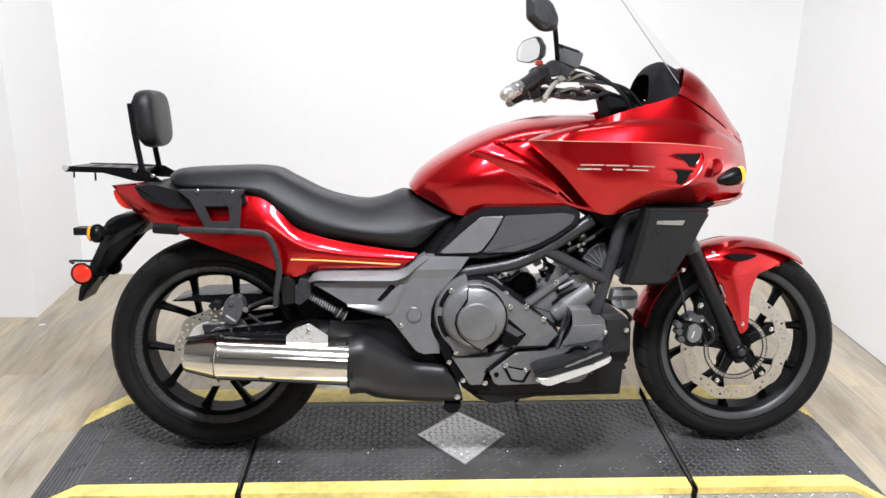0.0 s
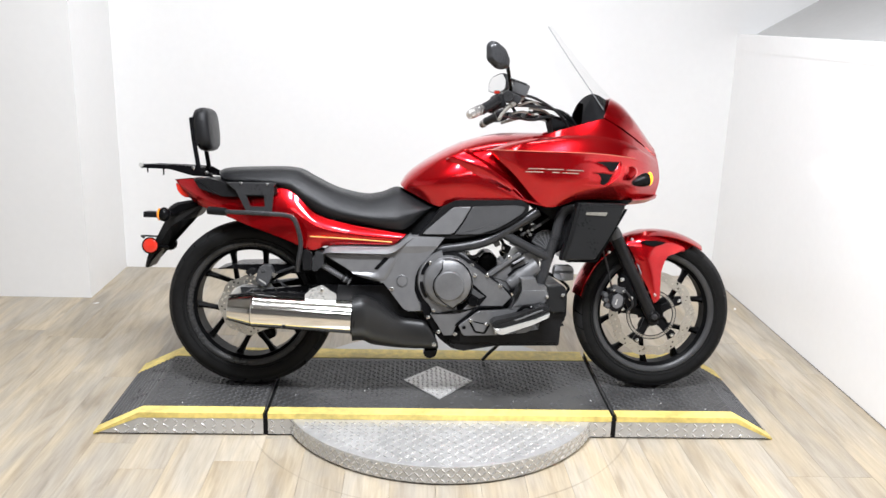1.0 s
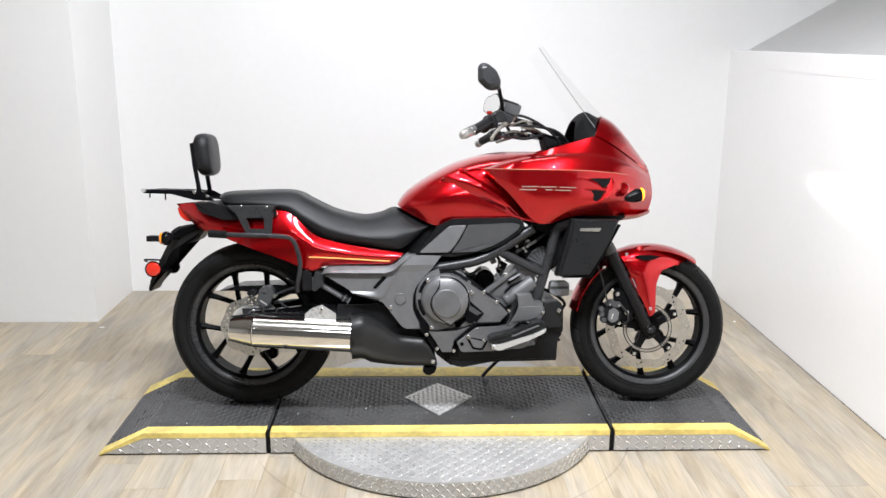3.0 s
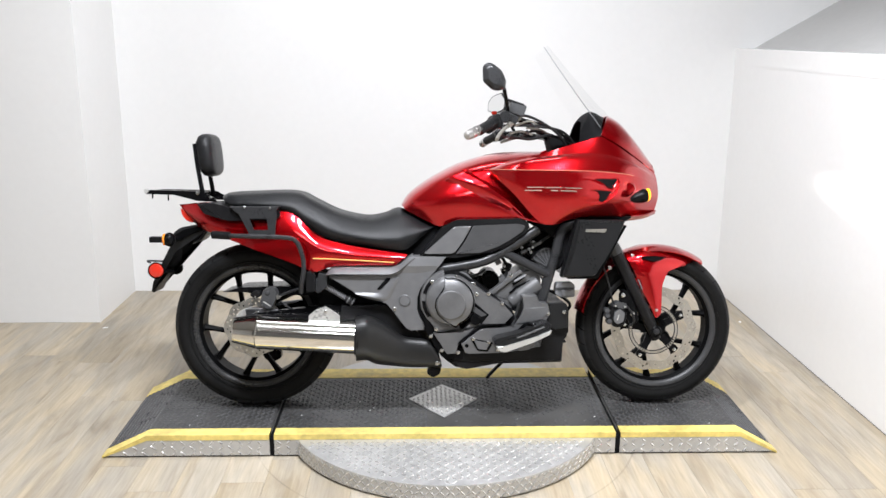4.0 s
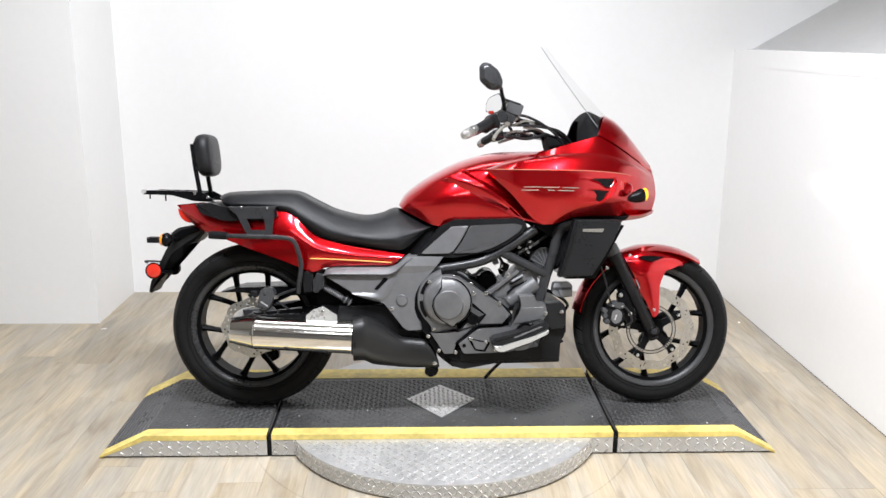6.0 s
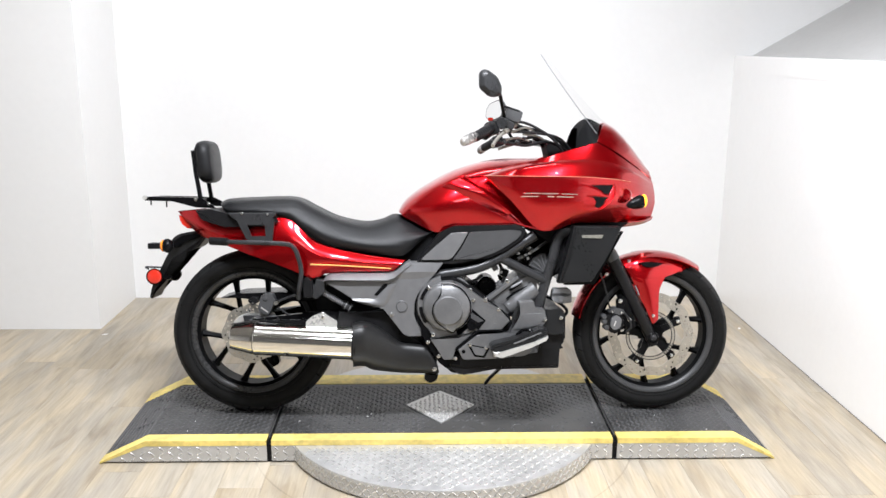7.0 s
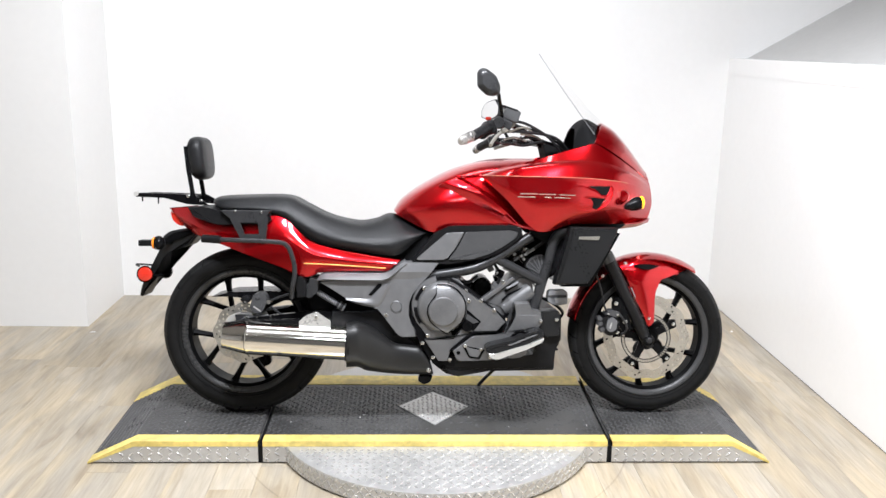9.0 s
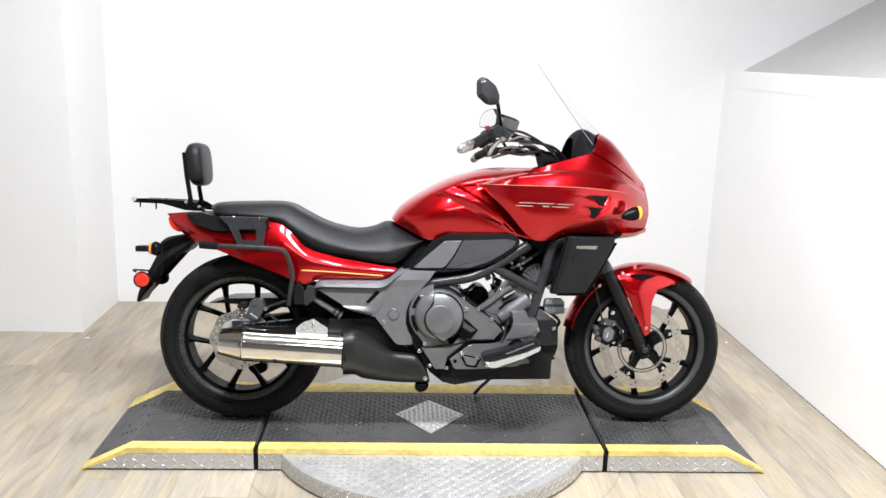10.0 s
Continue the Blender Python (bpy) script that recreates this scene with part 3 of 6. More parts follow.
def wheel(name, cx, cz, R, half, label, first, lip_mat, lip_r=0.229):
    """Cast wheel with forked spokes and a tyre."""
    rim_half = half * 0.72
    rim = bp(name, lathe([(lip_r - 0.027, -rim_half + 0.014), (lip_r - 0.018, -rim_half + 0.004), (lip_r - 0.012, -rim_half), (lip_r - 0.012, rim_half),
                          (lip_r - 0.018, rim_half - 0.004), (lip_r - 0.027, rim_half - 0.014), (lip_r - 0.027, -rim_half + 0.014)], (cx, 0, cz), 72), RIM, label)
    for s in (-1, 1):
        bp("rim_lip", lathe([(lip_r - 0.017, s * (rim_half - 0.012)), (lip_r - 0.0155, s * (rim_half + 0.001)), (lip_r - 0.011, s * (rim_half + 0.006)), (lip_r - 0.003, s * (rim_half + 0.01)), (lip_r + 0.003, s * (rim_half + 0.01)),
                             (lip_r + 0.005, s * (rim_half + 0.006)), (lip_r + 0.003, s * (rim_half - 0.006)), (lip_r - 0.017, s * (rim_half - 0.012))], (cx, 0, cz), 72), lip_mat, "machined rim lip", rim)
    prof = []
    for k in range(15):
        a = radians(-112 + 224 * k / 14)
        depth = R - lip_r
        prof.append((lip_r + depth * 0.46 + depth * 0.54 * math.cos(a), half * math.sin(a) * (1.0 if abs(a) < 1.57 else 0.98)))
    prof = [(lip_r + 0.003, -rim_half - 0.005)] + prof + [(lip_r + 0.003, rim_half + 0.005)]
    bp("tyre", lathe(prof, (cx, 0, cz), 96), TYRE, "black road tyre", rim)
    band = [(r + 0.0009, h) for r, h in prof[4:-4]]
    bp("tread_band", lathe([(band[0][0] - 0.003, band[0][1])] + band + [(band[-1][0] - 0.003, band[-1][1])], (cx, 0, cz), 96), TREAD, "slightly paler tread of the tyre", rim)
    ridge = lip_r + (R - lip_r) * 0.2
    for s in (-1, 1):
        edge = half * 0.93
        bp("sidewall_ring", lathe([(ridge - 0.002, s * (edge - 0.004)), (ridge - 0.001, s * edge), (ridge + 0.001, s * (edge + 0.0012)), (ridge + 0.003, s * (edge - 0.004))], (cx, 0, cz), 96), TYRE, "", rim)
    grooves = bmesh.new()
    for k in range(30):
        for s in (-1, 1):
            a0 = math.tau * (k + 0.5 * (s > 0)) / 30
            pts = []
            for u in range(5):
                w = 0.25 + 0.55 * u / 4
                ang = radians(90 * w)
                r = lip_r + (R - lip_r) * (0.46 + 0.54 * math.cos(ang)) + 0.0012
                a = a0 + 0.05 * u / 4
                pts.append(Vector((cx + r * math.cos(a), s * half * math.sin(ang), cz + r * math.sin(a))))
            for p, q in zip(pts, pts[1:]):
                d = (q - p).cross(Vector((p.x - cx, 0, p.z - cz))).normalized() * 0.0018
                out = Vector((p.x - cx, s * 0.1, p.z - cz)).normalized() * 0.0006
                grooves.faces.new([grooves.verts.new(v + out) for v in (p - d, p + d, q + d, q - d)])
    bp("tread_groove", grooves, BLACK, "dark tread grooves", rim)["kind"] = "stuff"
    bp("hub", lathe([(0.0, -0.062), (0.03, -0.062), (0.04, -0.05), (0.036, 0), (0.04, 0.05), (0.03, 0.062), (0, 0.062)], (cx, 0, cz), 32), RIM, "", rim)
    for k in range(5):
        for s in (-1, 1):
            a = radians(first + 72 * k)
            mid = (cx + 0.085 * math.cos(a), 0, cz + 0.085 * math.sin(a))
            b = a + s * radians(18.5)
            end = (cx + (lip_r - 0.022) * math.cos(b), 0, cz + (lip_r - 0.022) * math.sin(b))
            start = (cx + 0.03 * math.cos(a), 0, cz + 0.03 * math.sin(a))
            bm = add_tube(bmesh.new(), smooth_line([start, mid, end], 5), [0.0145] * 5 + [0.01] * 3 + [0.0105, 0.012, 0.017], 8)
            bmesh.ops.scale(bm, vec=(1, 1.5, 1), verts=bm.verts[:])
            bp("spoke", bm, RIM, "", rim)
    return rim


def brake_disc(parent, cx, cz, y, R, width, waves, holes, mat):
    """A wave-edged brake disc, drilled through in two rows."""
    n, bore = 2 * holes, 0.11 * width
    bm = bmesh.new()
    rims = []
    for yy in (y - 0.0022, y + 0.0022):
        def spot(r, a):
            return bm.verts.new((cx + r * math.cos(a), yy, cz + r * math.sin(a)))

        grid = []
        for row in range(7):
            ring = []
            for k in range(n):
                a = math.tau * k / n
                w = 0.0032 * max(-1, min(1, 1.6 * math.cos(a * waves)))
                r = R - 0.003 + w if row == 0 else R - width + w if row == 6 else R - width * (0.05 + 0.15 * row)
                ring.append(None if k % 2 and row == 2 + 2 * (k // 2 % 2) else spot(r, a))
            grid.append(ring)
        for row in range(6):
            for k in range(n):
                cell = [grid[row][k], grid[row][(k + 1) % n], grid[row + 1][(k + 1) % n], grid[row + 1][k]]
                if None not in cell:
                    bm.faces.new(cell)
        bores = []
        for k in range(1, n, 2):
            row, a = 2 + 2 * (k // 2 % 2), math.tau * k / n
            r = R - width * (0.05 + 0.15 * row)
            around = [grid[row + i][(k + j) % n] for i, j in ((-1, 0), (-1, 1), (0, 1), (1, 1), (1, 0), (1, -1), (0, -1), (-1, -1))]
            lip = []
            for q in range(8):
                u, v = bore * math.cos(math.tau * q / 8), bore * math.sin(math.tau * q / 8)
                lip.append(bm.verts.new((cx + (r + u) * math.cos(a) - v * math.sin(a), yy, cz + (r + u) * math.sin(a) + v * math.cos(a))))
            for q in range(8):
                bm.faces.new((around[q], around[(q + 1) % 8], lip[(q + 1) % 8], lip[q]))
            bores.append(lip)
        rims.append([grid[0], grid[6]] + bores)
    for near, far in zip(*rims):
        for k in range(len(near)):
            j = (k + 1) % len(near)
            bm.faces.new((near[k], near[j], far[j], far[k]))
    bmesh.ops.recalc_face_normals(bm, faces=bm.faces)
    return bp("brake_disc", bm, mat, "drilled wave-edged steel brake disc", parent)


front_wheel = wheel("front_wheel", FX, FZ, 0.3, 0.06, "black cast front wheel with forked spokes", 31, LIP)
rear_wheel = wheel("rear_wheel", RX, RZ, 0.312, 0.079, "black cast rear wheel with forked spokes", 58, REARLIP)
brake_disc(front_wheel, FX - 0.007, FZ - 0.007, -0.048, 0.165, 0.038, 10, 60, STEEL)
brake_disc(rear_wheel, RX, RZ, -0.085, 0.113, 0.034, 8, 48, DISCSTEEL)
bp("disc_carrier", lathe([(0.055, -0.09), (0.076, -0.09), (0.079, -0.087), (0.079, -0.083), (0.055, -0.083), (0.055, -0.09)], (RX, 0, RZ), 40), SILVER, "pale cast disc carrier", rear_wheel)
for k in range(5):
    a = radians(27 + 72 * k)
    arm = prism([(0.02, -0.019), (0.06, -0.013), (0.098, -0.012), (0.108, -0.017), (0.122, -0.015), (0.126, 0.0), (0.122, 0.015), (0.108, 0.017), (0.098, 0.012), (0.06, 0.013), (0.02, 0.019)], -0.052, -0.044, 0.002)
    bmesh.ops.rotate(arm, cent=(0, 0, 0), matrix=Matrix.Rotation(-a, 3, "Y"), verts=arm.verts[:])
    bmesh.ops.translate(arm, vec=(FX - 0.007, 0, FZ - 0.007), verts=arm.verts[:])
    bp("disc_carrier", arm, BLACK, "", front_wheel)
    bolt(FX - 0.007 + 0.115 * math.cos(a), FZ - 0.007 + 0.115 * math.sin(a) - H, -0.053, front_wheel, 0.007)
ring = bmesh.new()
for k in range(60):
    a = math.tau * k / 60
    c, s = math.cos(a), math.sin(a)
    t = 0.0024
    quad = [(0.084, -t), (0.093, -t), (0.093, t), (0.084, t)]
    add_prism(ring, [(FX - 0.01 + r * c - w * s, FZ - 0.009 + r * s + w * c) for r, w in quad], -0.0585, -0.0535)
bp("tone_ring", ring, STEEL, "toothed steel sensor ring", front_wheel)["kind"] = "stuff"
for r0, r1 in ((0.081, 0.0845), (0.0925, 0.096)):
    bp("sensor_ring", lathe([(r0, -0.0565), (r1, -0.0565), (r1, -0.0535), (r0, -0.0535), (r0, -0.0565)], (FX - 0.01, 0, FZ - 0.009), 60), FRAME, "", front_wheel)

# fork, fender, front brake
for s in (1, -1):
    leg = [(x, s * y, z) for x, y, z in [(0.581, -0.105, 0.703), (0.603, -0.103, 0.662), (0.739, -0.085, 0.398), (0.762, -0.082, 0.345)]]
    fork = bp("fork_leg", add_tube(bmesh.new(), leg, [0.021, 0.024, 0.022, 0.018], 16), PLASTIC, "black telescopic fork leg")
    top = [(x, s * -0.105, z) for x, z in [(0.510, 0.832), (0.592, 0.682)]]
    bp("fork_collar", tube([(x, s * -0.105, z) for x, z in [(0.581, 0.701), (0.597, 0.673)]], 0.0262, 18), GREYDARK, "grey fork seal collar", fork)
    bp("fork_tube", tube(top, 0.0185, 16), CHROME, "polished fork tube", fork)
    bp("axle_clamp", lathe([(0, -0.018), (0.016, -0.018), (0.022, -0.013), (0.022, 0.015), (0, 0.015)], (FX - 0.012, s * -0.09, FZ - 0.008), 20), BLACK, "", fork)
bolt(FX - 0.012, FZ - 0.008 - H, -0.109, bike, 0.012, FRAME)
arch = [(0.317 - 0.02 * abs(k / 5) ** 2, 0.078 * k / 5) for k in range(-5, 6)]
fender_top = lathe(arch, (FX, 0, FZ), 30, "y", 56, 62)
bmesh.ops.solidify(fender_top, geom=fender_top.faces[:], thickness=0.004)
fender = bp("front_fender", fender_top, RED, "candy red front fender")
rear_guard = lathe([(0.315 - 0.018 * abs(k / 5) ** 2, 0.072 * k / 5) for k in range(-5, 6)], (FX, 0, FZ), 20, "y", 122, 46)
bmesh.ops.solidify(rear_guard, geom=rear_guard.faces[:], thickness=0.004)
bp("rear_fender", rear_guard, RED, "red rear half of the front fender", fender)
for s in (1, -1):
    side = [[(x, s * y, z) for x, y, z in c] for c in (
        [(0.643, -0.070, 0.666), (0.723, -0.050, 0.695), (0.801, -0.045, 0.690), (0.880, -0.040, 0.664), (0.921, -0.030, 0.648)],
        [(0.648, -0.085, 0.644), (0.702, -0.090, 0.662), (0.768, -0.088, 0.660), (0.850, -0.070, 0.643), (0.898, -0.050, 0.637)],
        [(0.667, -0.090, 0.608), (0.696, -0.105, 0.588), (0.739, -0.104, 0.595), (0.795, -0.090, 0.604), (0.868, -0.070, 0.628)])]
    bp("fender_cheek", skin(side, 24, 4, 0.004, False), RED, "", fender)
    prong = [[(x, s * y, z) for x, y, z in c] for c in (
        [(0.667, -0.092, 0.610), (0.700, -0.096, 0.535), (0.729, -0.098, 0.480), (0.750, -0.098, 0.432)],
        [(0.721, -0.108, 0.601), (0.741, -0.106, 0.535), (0.751, -0.104, 0.480), (0.758, -0.100, 0.430)],
        [(0.799, -0.090, 0.606), (0.778, -0.094, 0.555), (0.775, -0.096, 0.490), (0.774, -0.097, 0.445)])]
    bp("fender_prong", skin(prong, 18, 4, 0.004, False), RED, "", fender)
    bp("lettering_bar", prism([(0.680, 0.574), (0.683, 0.575), (0.698, 0.541), (0.695, 0.540)], s * -0.1125, s * -0.1), PALEGREY, "small pale lettering bar", fender)
    bp("fender_vent", prism([(x, z) for x, z in [(0.691, 0.660), (0.713, 0.664), (0.747, 0.664), (0.788, 0.659), (0.765, 0.648), (0.739, 0.642), (0.717, 0.648)]], s * -0.104, s * -0.08, 0.002), BLACK, "dark vent opening", fender)
for x, z in [(0.753, 0.460), (0.657, 0.667), (0.572, 0.619)]:
    bike_bolt(x, z, -0.106, fender, 0.006)
cal = bp("front_caliper", prism(rounded([(0.570, 0.457), (0.592, 0.473), (0.625, 0.469), (0.639, 0.447), (0.633, 0.412), (0.614, 0.395), (0.588, 0.398), (0.574, 0.419)], 0.005), -0.118, -0.055, 0.006), PLASTIC, "black two-piston brake caliper with grey body")
bp("caliper_body", prism(rounded([(0.591, 0.457), (0.610, 0.467), (0.628, 0.452), (0.623, 0.419), (0.600, 0.409), (0.585, 0.424)], 0.005), -0.13, -0.112, 0.004), GREY, "dark grey cast body", cal)
bp("caliper_mark", prism([(0.597, 0.426), (0.603, 0.446), (0.607, 0.445), (0.601, 0.424)], -0.1312, -0.129), SILVER, "pale lettering bar", cal)
for x, z in [(0.563, 0.459), (0.565, 0.440), (0.572, 0.418)]:
    bp("piston_cap", lathe([(0, -0.124), (0.0075, -0.124), (0.0105, -0.12), (0.0105, -0.09), (0, -0.09)], (x, 0, z), 16), GREYDARK, "", cal)
bp("caliper_bridge", prism(rounded([(0.578, 0.476), (0.603, 0.494), (0.634, 0.488), (0.641, 0.470), (0.622, 0.466), (0.596, 0.474)], 0.004), -0.124, -0.07, 0.004), GREYDARK, "dark cast bridge", cal)
for x, z in [(0.592, 0.479), (0.627, 0.476)]:
    bp("bridge_bolt", lathe([(0, -0.129), (0.004, -0.129), (0.005, -0.127), (0.005, -0.115), (0, -0.115)], (x, 0, z), 12), BOLT, "", cal)
bp("caliper_lug", prism(rounded([(0.611, 0.524), (0.632, 0.531), (0.641, 0.516), (0.636, 0.477), (0.612, 0.472)], 0.004), -0.122, -0.09, 0.003), BLACK, "", cal)
bike_bolt(0.621, 0.519, -0.124, cal, 0.008)
bp("caliper_pin", tube([(0.635, -0.120, 0.478), (0.658, -0.120, 0.448), (0.666, -0.115, 0.417), (0.648, -0.110, 0.399)], 0.004, 8), CABLE, "", cal)
bp("caliper_bracket", prism([(0.623, 0.539), (0.646, 0.533), (0.674, 0.468), (0.691, 0.418), (0.661, 0.396), (0.638, 0.436), (0.619, 0.500)], -0.1, -0.075, 0.004, 0.006), BLACK, "", cal)
for x, z in [(0.630, 0.521), (0.663, 0.445)]:
    bike_bolt(x, z, -0.102, None, 0.008)
bp("brake_hose", tube([(0.542, -0.110, 0.641), (0.566, -0.115, 0.567), (0.585, -0.115, 0.492), (0.608, -0.110, 0.470)], 0.0035, 8), CABLE, "black brake hose")

# fairing, cowl, shield
fairing_shell = skin([
    [(0.105, -0.190, 0.980), (0.191, -0.222, 0.904), (0.280, -0.217, 0.807), (0.340, -0.207, 0.789), (0.427, -0.198, 0.814), (0.523, -0.172, 0.818), (0.640, -0.120, 0.816), (0.753, -0.030, 0.822)],
    [(0.105, -0.195, 0.982), (0.198, -0.240, 0.936), (0.278, -0.252, 0.887), (0.358, -0.258, 0.878), (0.450, -0.255, 0.880), (0.557, -0.230, 0.884), (0.670, -0.150, 0.887), (0.769, -0.030, 0.880)],
    [(0.106, -0.200, 0.988), (0.207, -0.248, 0.986), (0.285, -0.262, 0.985), (0.385, -0.268, 0.984), (0.488, -0.255, 0.981), (0.589, -0.215, 0.973), (0.684, -0.130, 0.954), (0.771, -0.020, 0.921)],
], 190, 26, 0.0, True)
fairing_tree = BVHTree.FromBMesh(fairing_shell)


def on_fairing(x, z, proud=0.0):
    """A point on the near side of the fairing, stood off by some millimetres."""
    hit = fairing_tree.ray_cast(Vector((x, -0.5, z)), Vector((0, 1, 0)))[0]
    return (x, (hit.y if hit else -0.24) - proud, z)


def inside_by(x, z, outline):
    """How far a point lies inside an outline; negative outside."""
    inner, near = False, 9.0
    for (ax, az), (bx, bz) in zip(outline, outline[1:] + outline[:1]):
        if (az > z) != (bz > z) and x < ax + (z - az) / (bz - az) * (bx - ax):
            inner = not inner
        k = min(max(((x - ax) * (bx - ax) + (z - az) * (bz - az)) / ((bx - ax) ** 2 + (bz - az) ** 2), 0), 1)
        near = min(near, math.hypot(x - ax - k * (bx - ax), z - az - k * (bz - az)))
    return near if inner else -near


# the air outlets are pressed into the panel, deeper towards the front
OUTLETS = (
    ([(0.416, 0.960), (0.487, 0.9585), (0.568, 0.956), (0.560, 0.936), (0.548, 0.919), (0.527, 0.920), (0.506, 0.938), (0.461, 0.953)], 0.42, 0.56, 0.008),
    ([(0.400, 0.873), (0.452, 0.9), (0.456, 0.919), (0.508, 0.917), (0.546, 0.912), (0.528, 0.882), (0.513, 0.868), (0.480, 0.864)], 0.41, 0.54, 0.007),
    ([(0.588, 0.945), (0.617, 0.941), (0.626, 0.905), (0.612, 0.890), (0.602, 0.904), (0.592, 0.921)], 0.58, 0.59, 0.003))
for v in fairing_shell.verts:
    for outline, x0, x1, deep in OUTLETS:
        into = inside_by(v.co.x, v.co.z, outline)
        if into > 0 and abs(v.co.y) > 0.1:
            v.co.y -= math.copysign(deep * min(max((v.co.x - x0) / (x1 - x0), 0), 1) * min(into / 0.007, 1), v.co.y)
bmesh.ops.solidify(fairing_shell, geom=fairing_shell.faces[:], thickness=0.004)
fairing = bp("fairing", fairing_shell, RED, "candy red side fairing")
upper = skin([
    [(0.106, -0.200, 0.988), (0.207, -0.248, 0.986), (0.285, -0.262, 0.985), (0.385, -0.268, 0.984), (0.488, -0.255, 0.981), (0.589, -0.215, 0.973), (0.684, -0.130, 0.954), (0.771, -0.020, 0.921)],
    [(0.118, -0.188, 0.992), (0.219, -0.227, 1.013), (0.298, -0.240, 1.021), (0.398, -0.246, 1.028), (0.502, -0.234, 1.023), (0.592, -0.196, 1.008), (0.687, -0.115, 0.983), (0.767, -0.015, 0.949)],
    [(0.122, -0.180, 0.994), (0.220, -0.205, 1.023), (0.297, -0.215, 1.034), (0.398, -0.222, 1.044), (0.499, -0.214, 1.045), (0.593, -0.176, 1.029), (0.685, -0.105, 0.995), (0.765, -0.013, 0.960)],
], 70, 7, 0.004, True)
bp("upper_fairing", upper, RED, "", fairing, 50)
bp("fairing_shoulder", skin([
    [(0.122, -0.180, 0.994), (0.220, -0.205, 1.023), (0.297, -0.215, 1.034), (0.398, -0.222, 1.044), (0.499, -0.214, 1.045), (0.593, -0.176, 1.029), (0.685, -0.105, 0.995), (0.765, -0.013, 0.960)],
    [(0.125, -0.178, 0.994), (0.217, -0.190, 1.031), (0.294, -0.198, 1.044), (0.395, -0.200, 1.075), (0.467, -0.197, 1.094), (0.502, -0.194, 1.105), (0.522, -0.188, 1.103), (0.589, -0.160, 1.068), (0.681, -0.095, 1.016), (0.761, -0.012, 0.973)],
], 70, 4, 0.004, True), RED, "", fairing)
bp("cowl", skin([
    [(0.513, -0.190, 1.111), (0.590, -0.155, 1.075), (0.682, -0.090, 1.023), (0.761, -0.010, 0.977)],
    [(0.527, -0.170, 1.141), (0.600, -0.130, 1.109), (0.673, -0.080, 1.059), (0.757, -0.008, 0.990)],
    [(0.550, -0.110, 1.180), (0.599, -0.090, 1.156), (0.663, -0.055, 1.100), (0.754, 0.000, 0.999)],
    [(0.578, 0.000, 1.194), (0.625, 0.000, 1.164), (0.681, 0.000, 1.102), (0.757, -0.000, 0.999)]], 30, 5, 0.004, True), RED, "red cowl below the windshield", fairing)
bp("nose", skin([
    [(0.632, -0.100, 0.796), (0.704, -0.070, 0.804), (0.758, -0.030, 0.820)],
    [(0.640, -0.150, 0.816), (0.706, -0.100, 0.818), (0.764, -0.030, 0.833)]], 12, 3, 0.004, True), RED, "", fairing)
bp("headlamp", lathe([(0.0, 0.004), (0.03, 0.0), (0.045, -0.01)], ([(0.759, 0.884)][0][0], 0, [(0.759, 0.884)][0][1]), 24, "x"), LAMPGLASS, "lit headlamp lens", fairing)
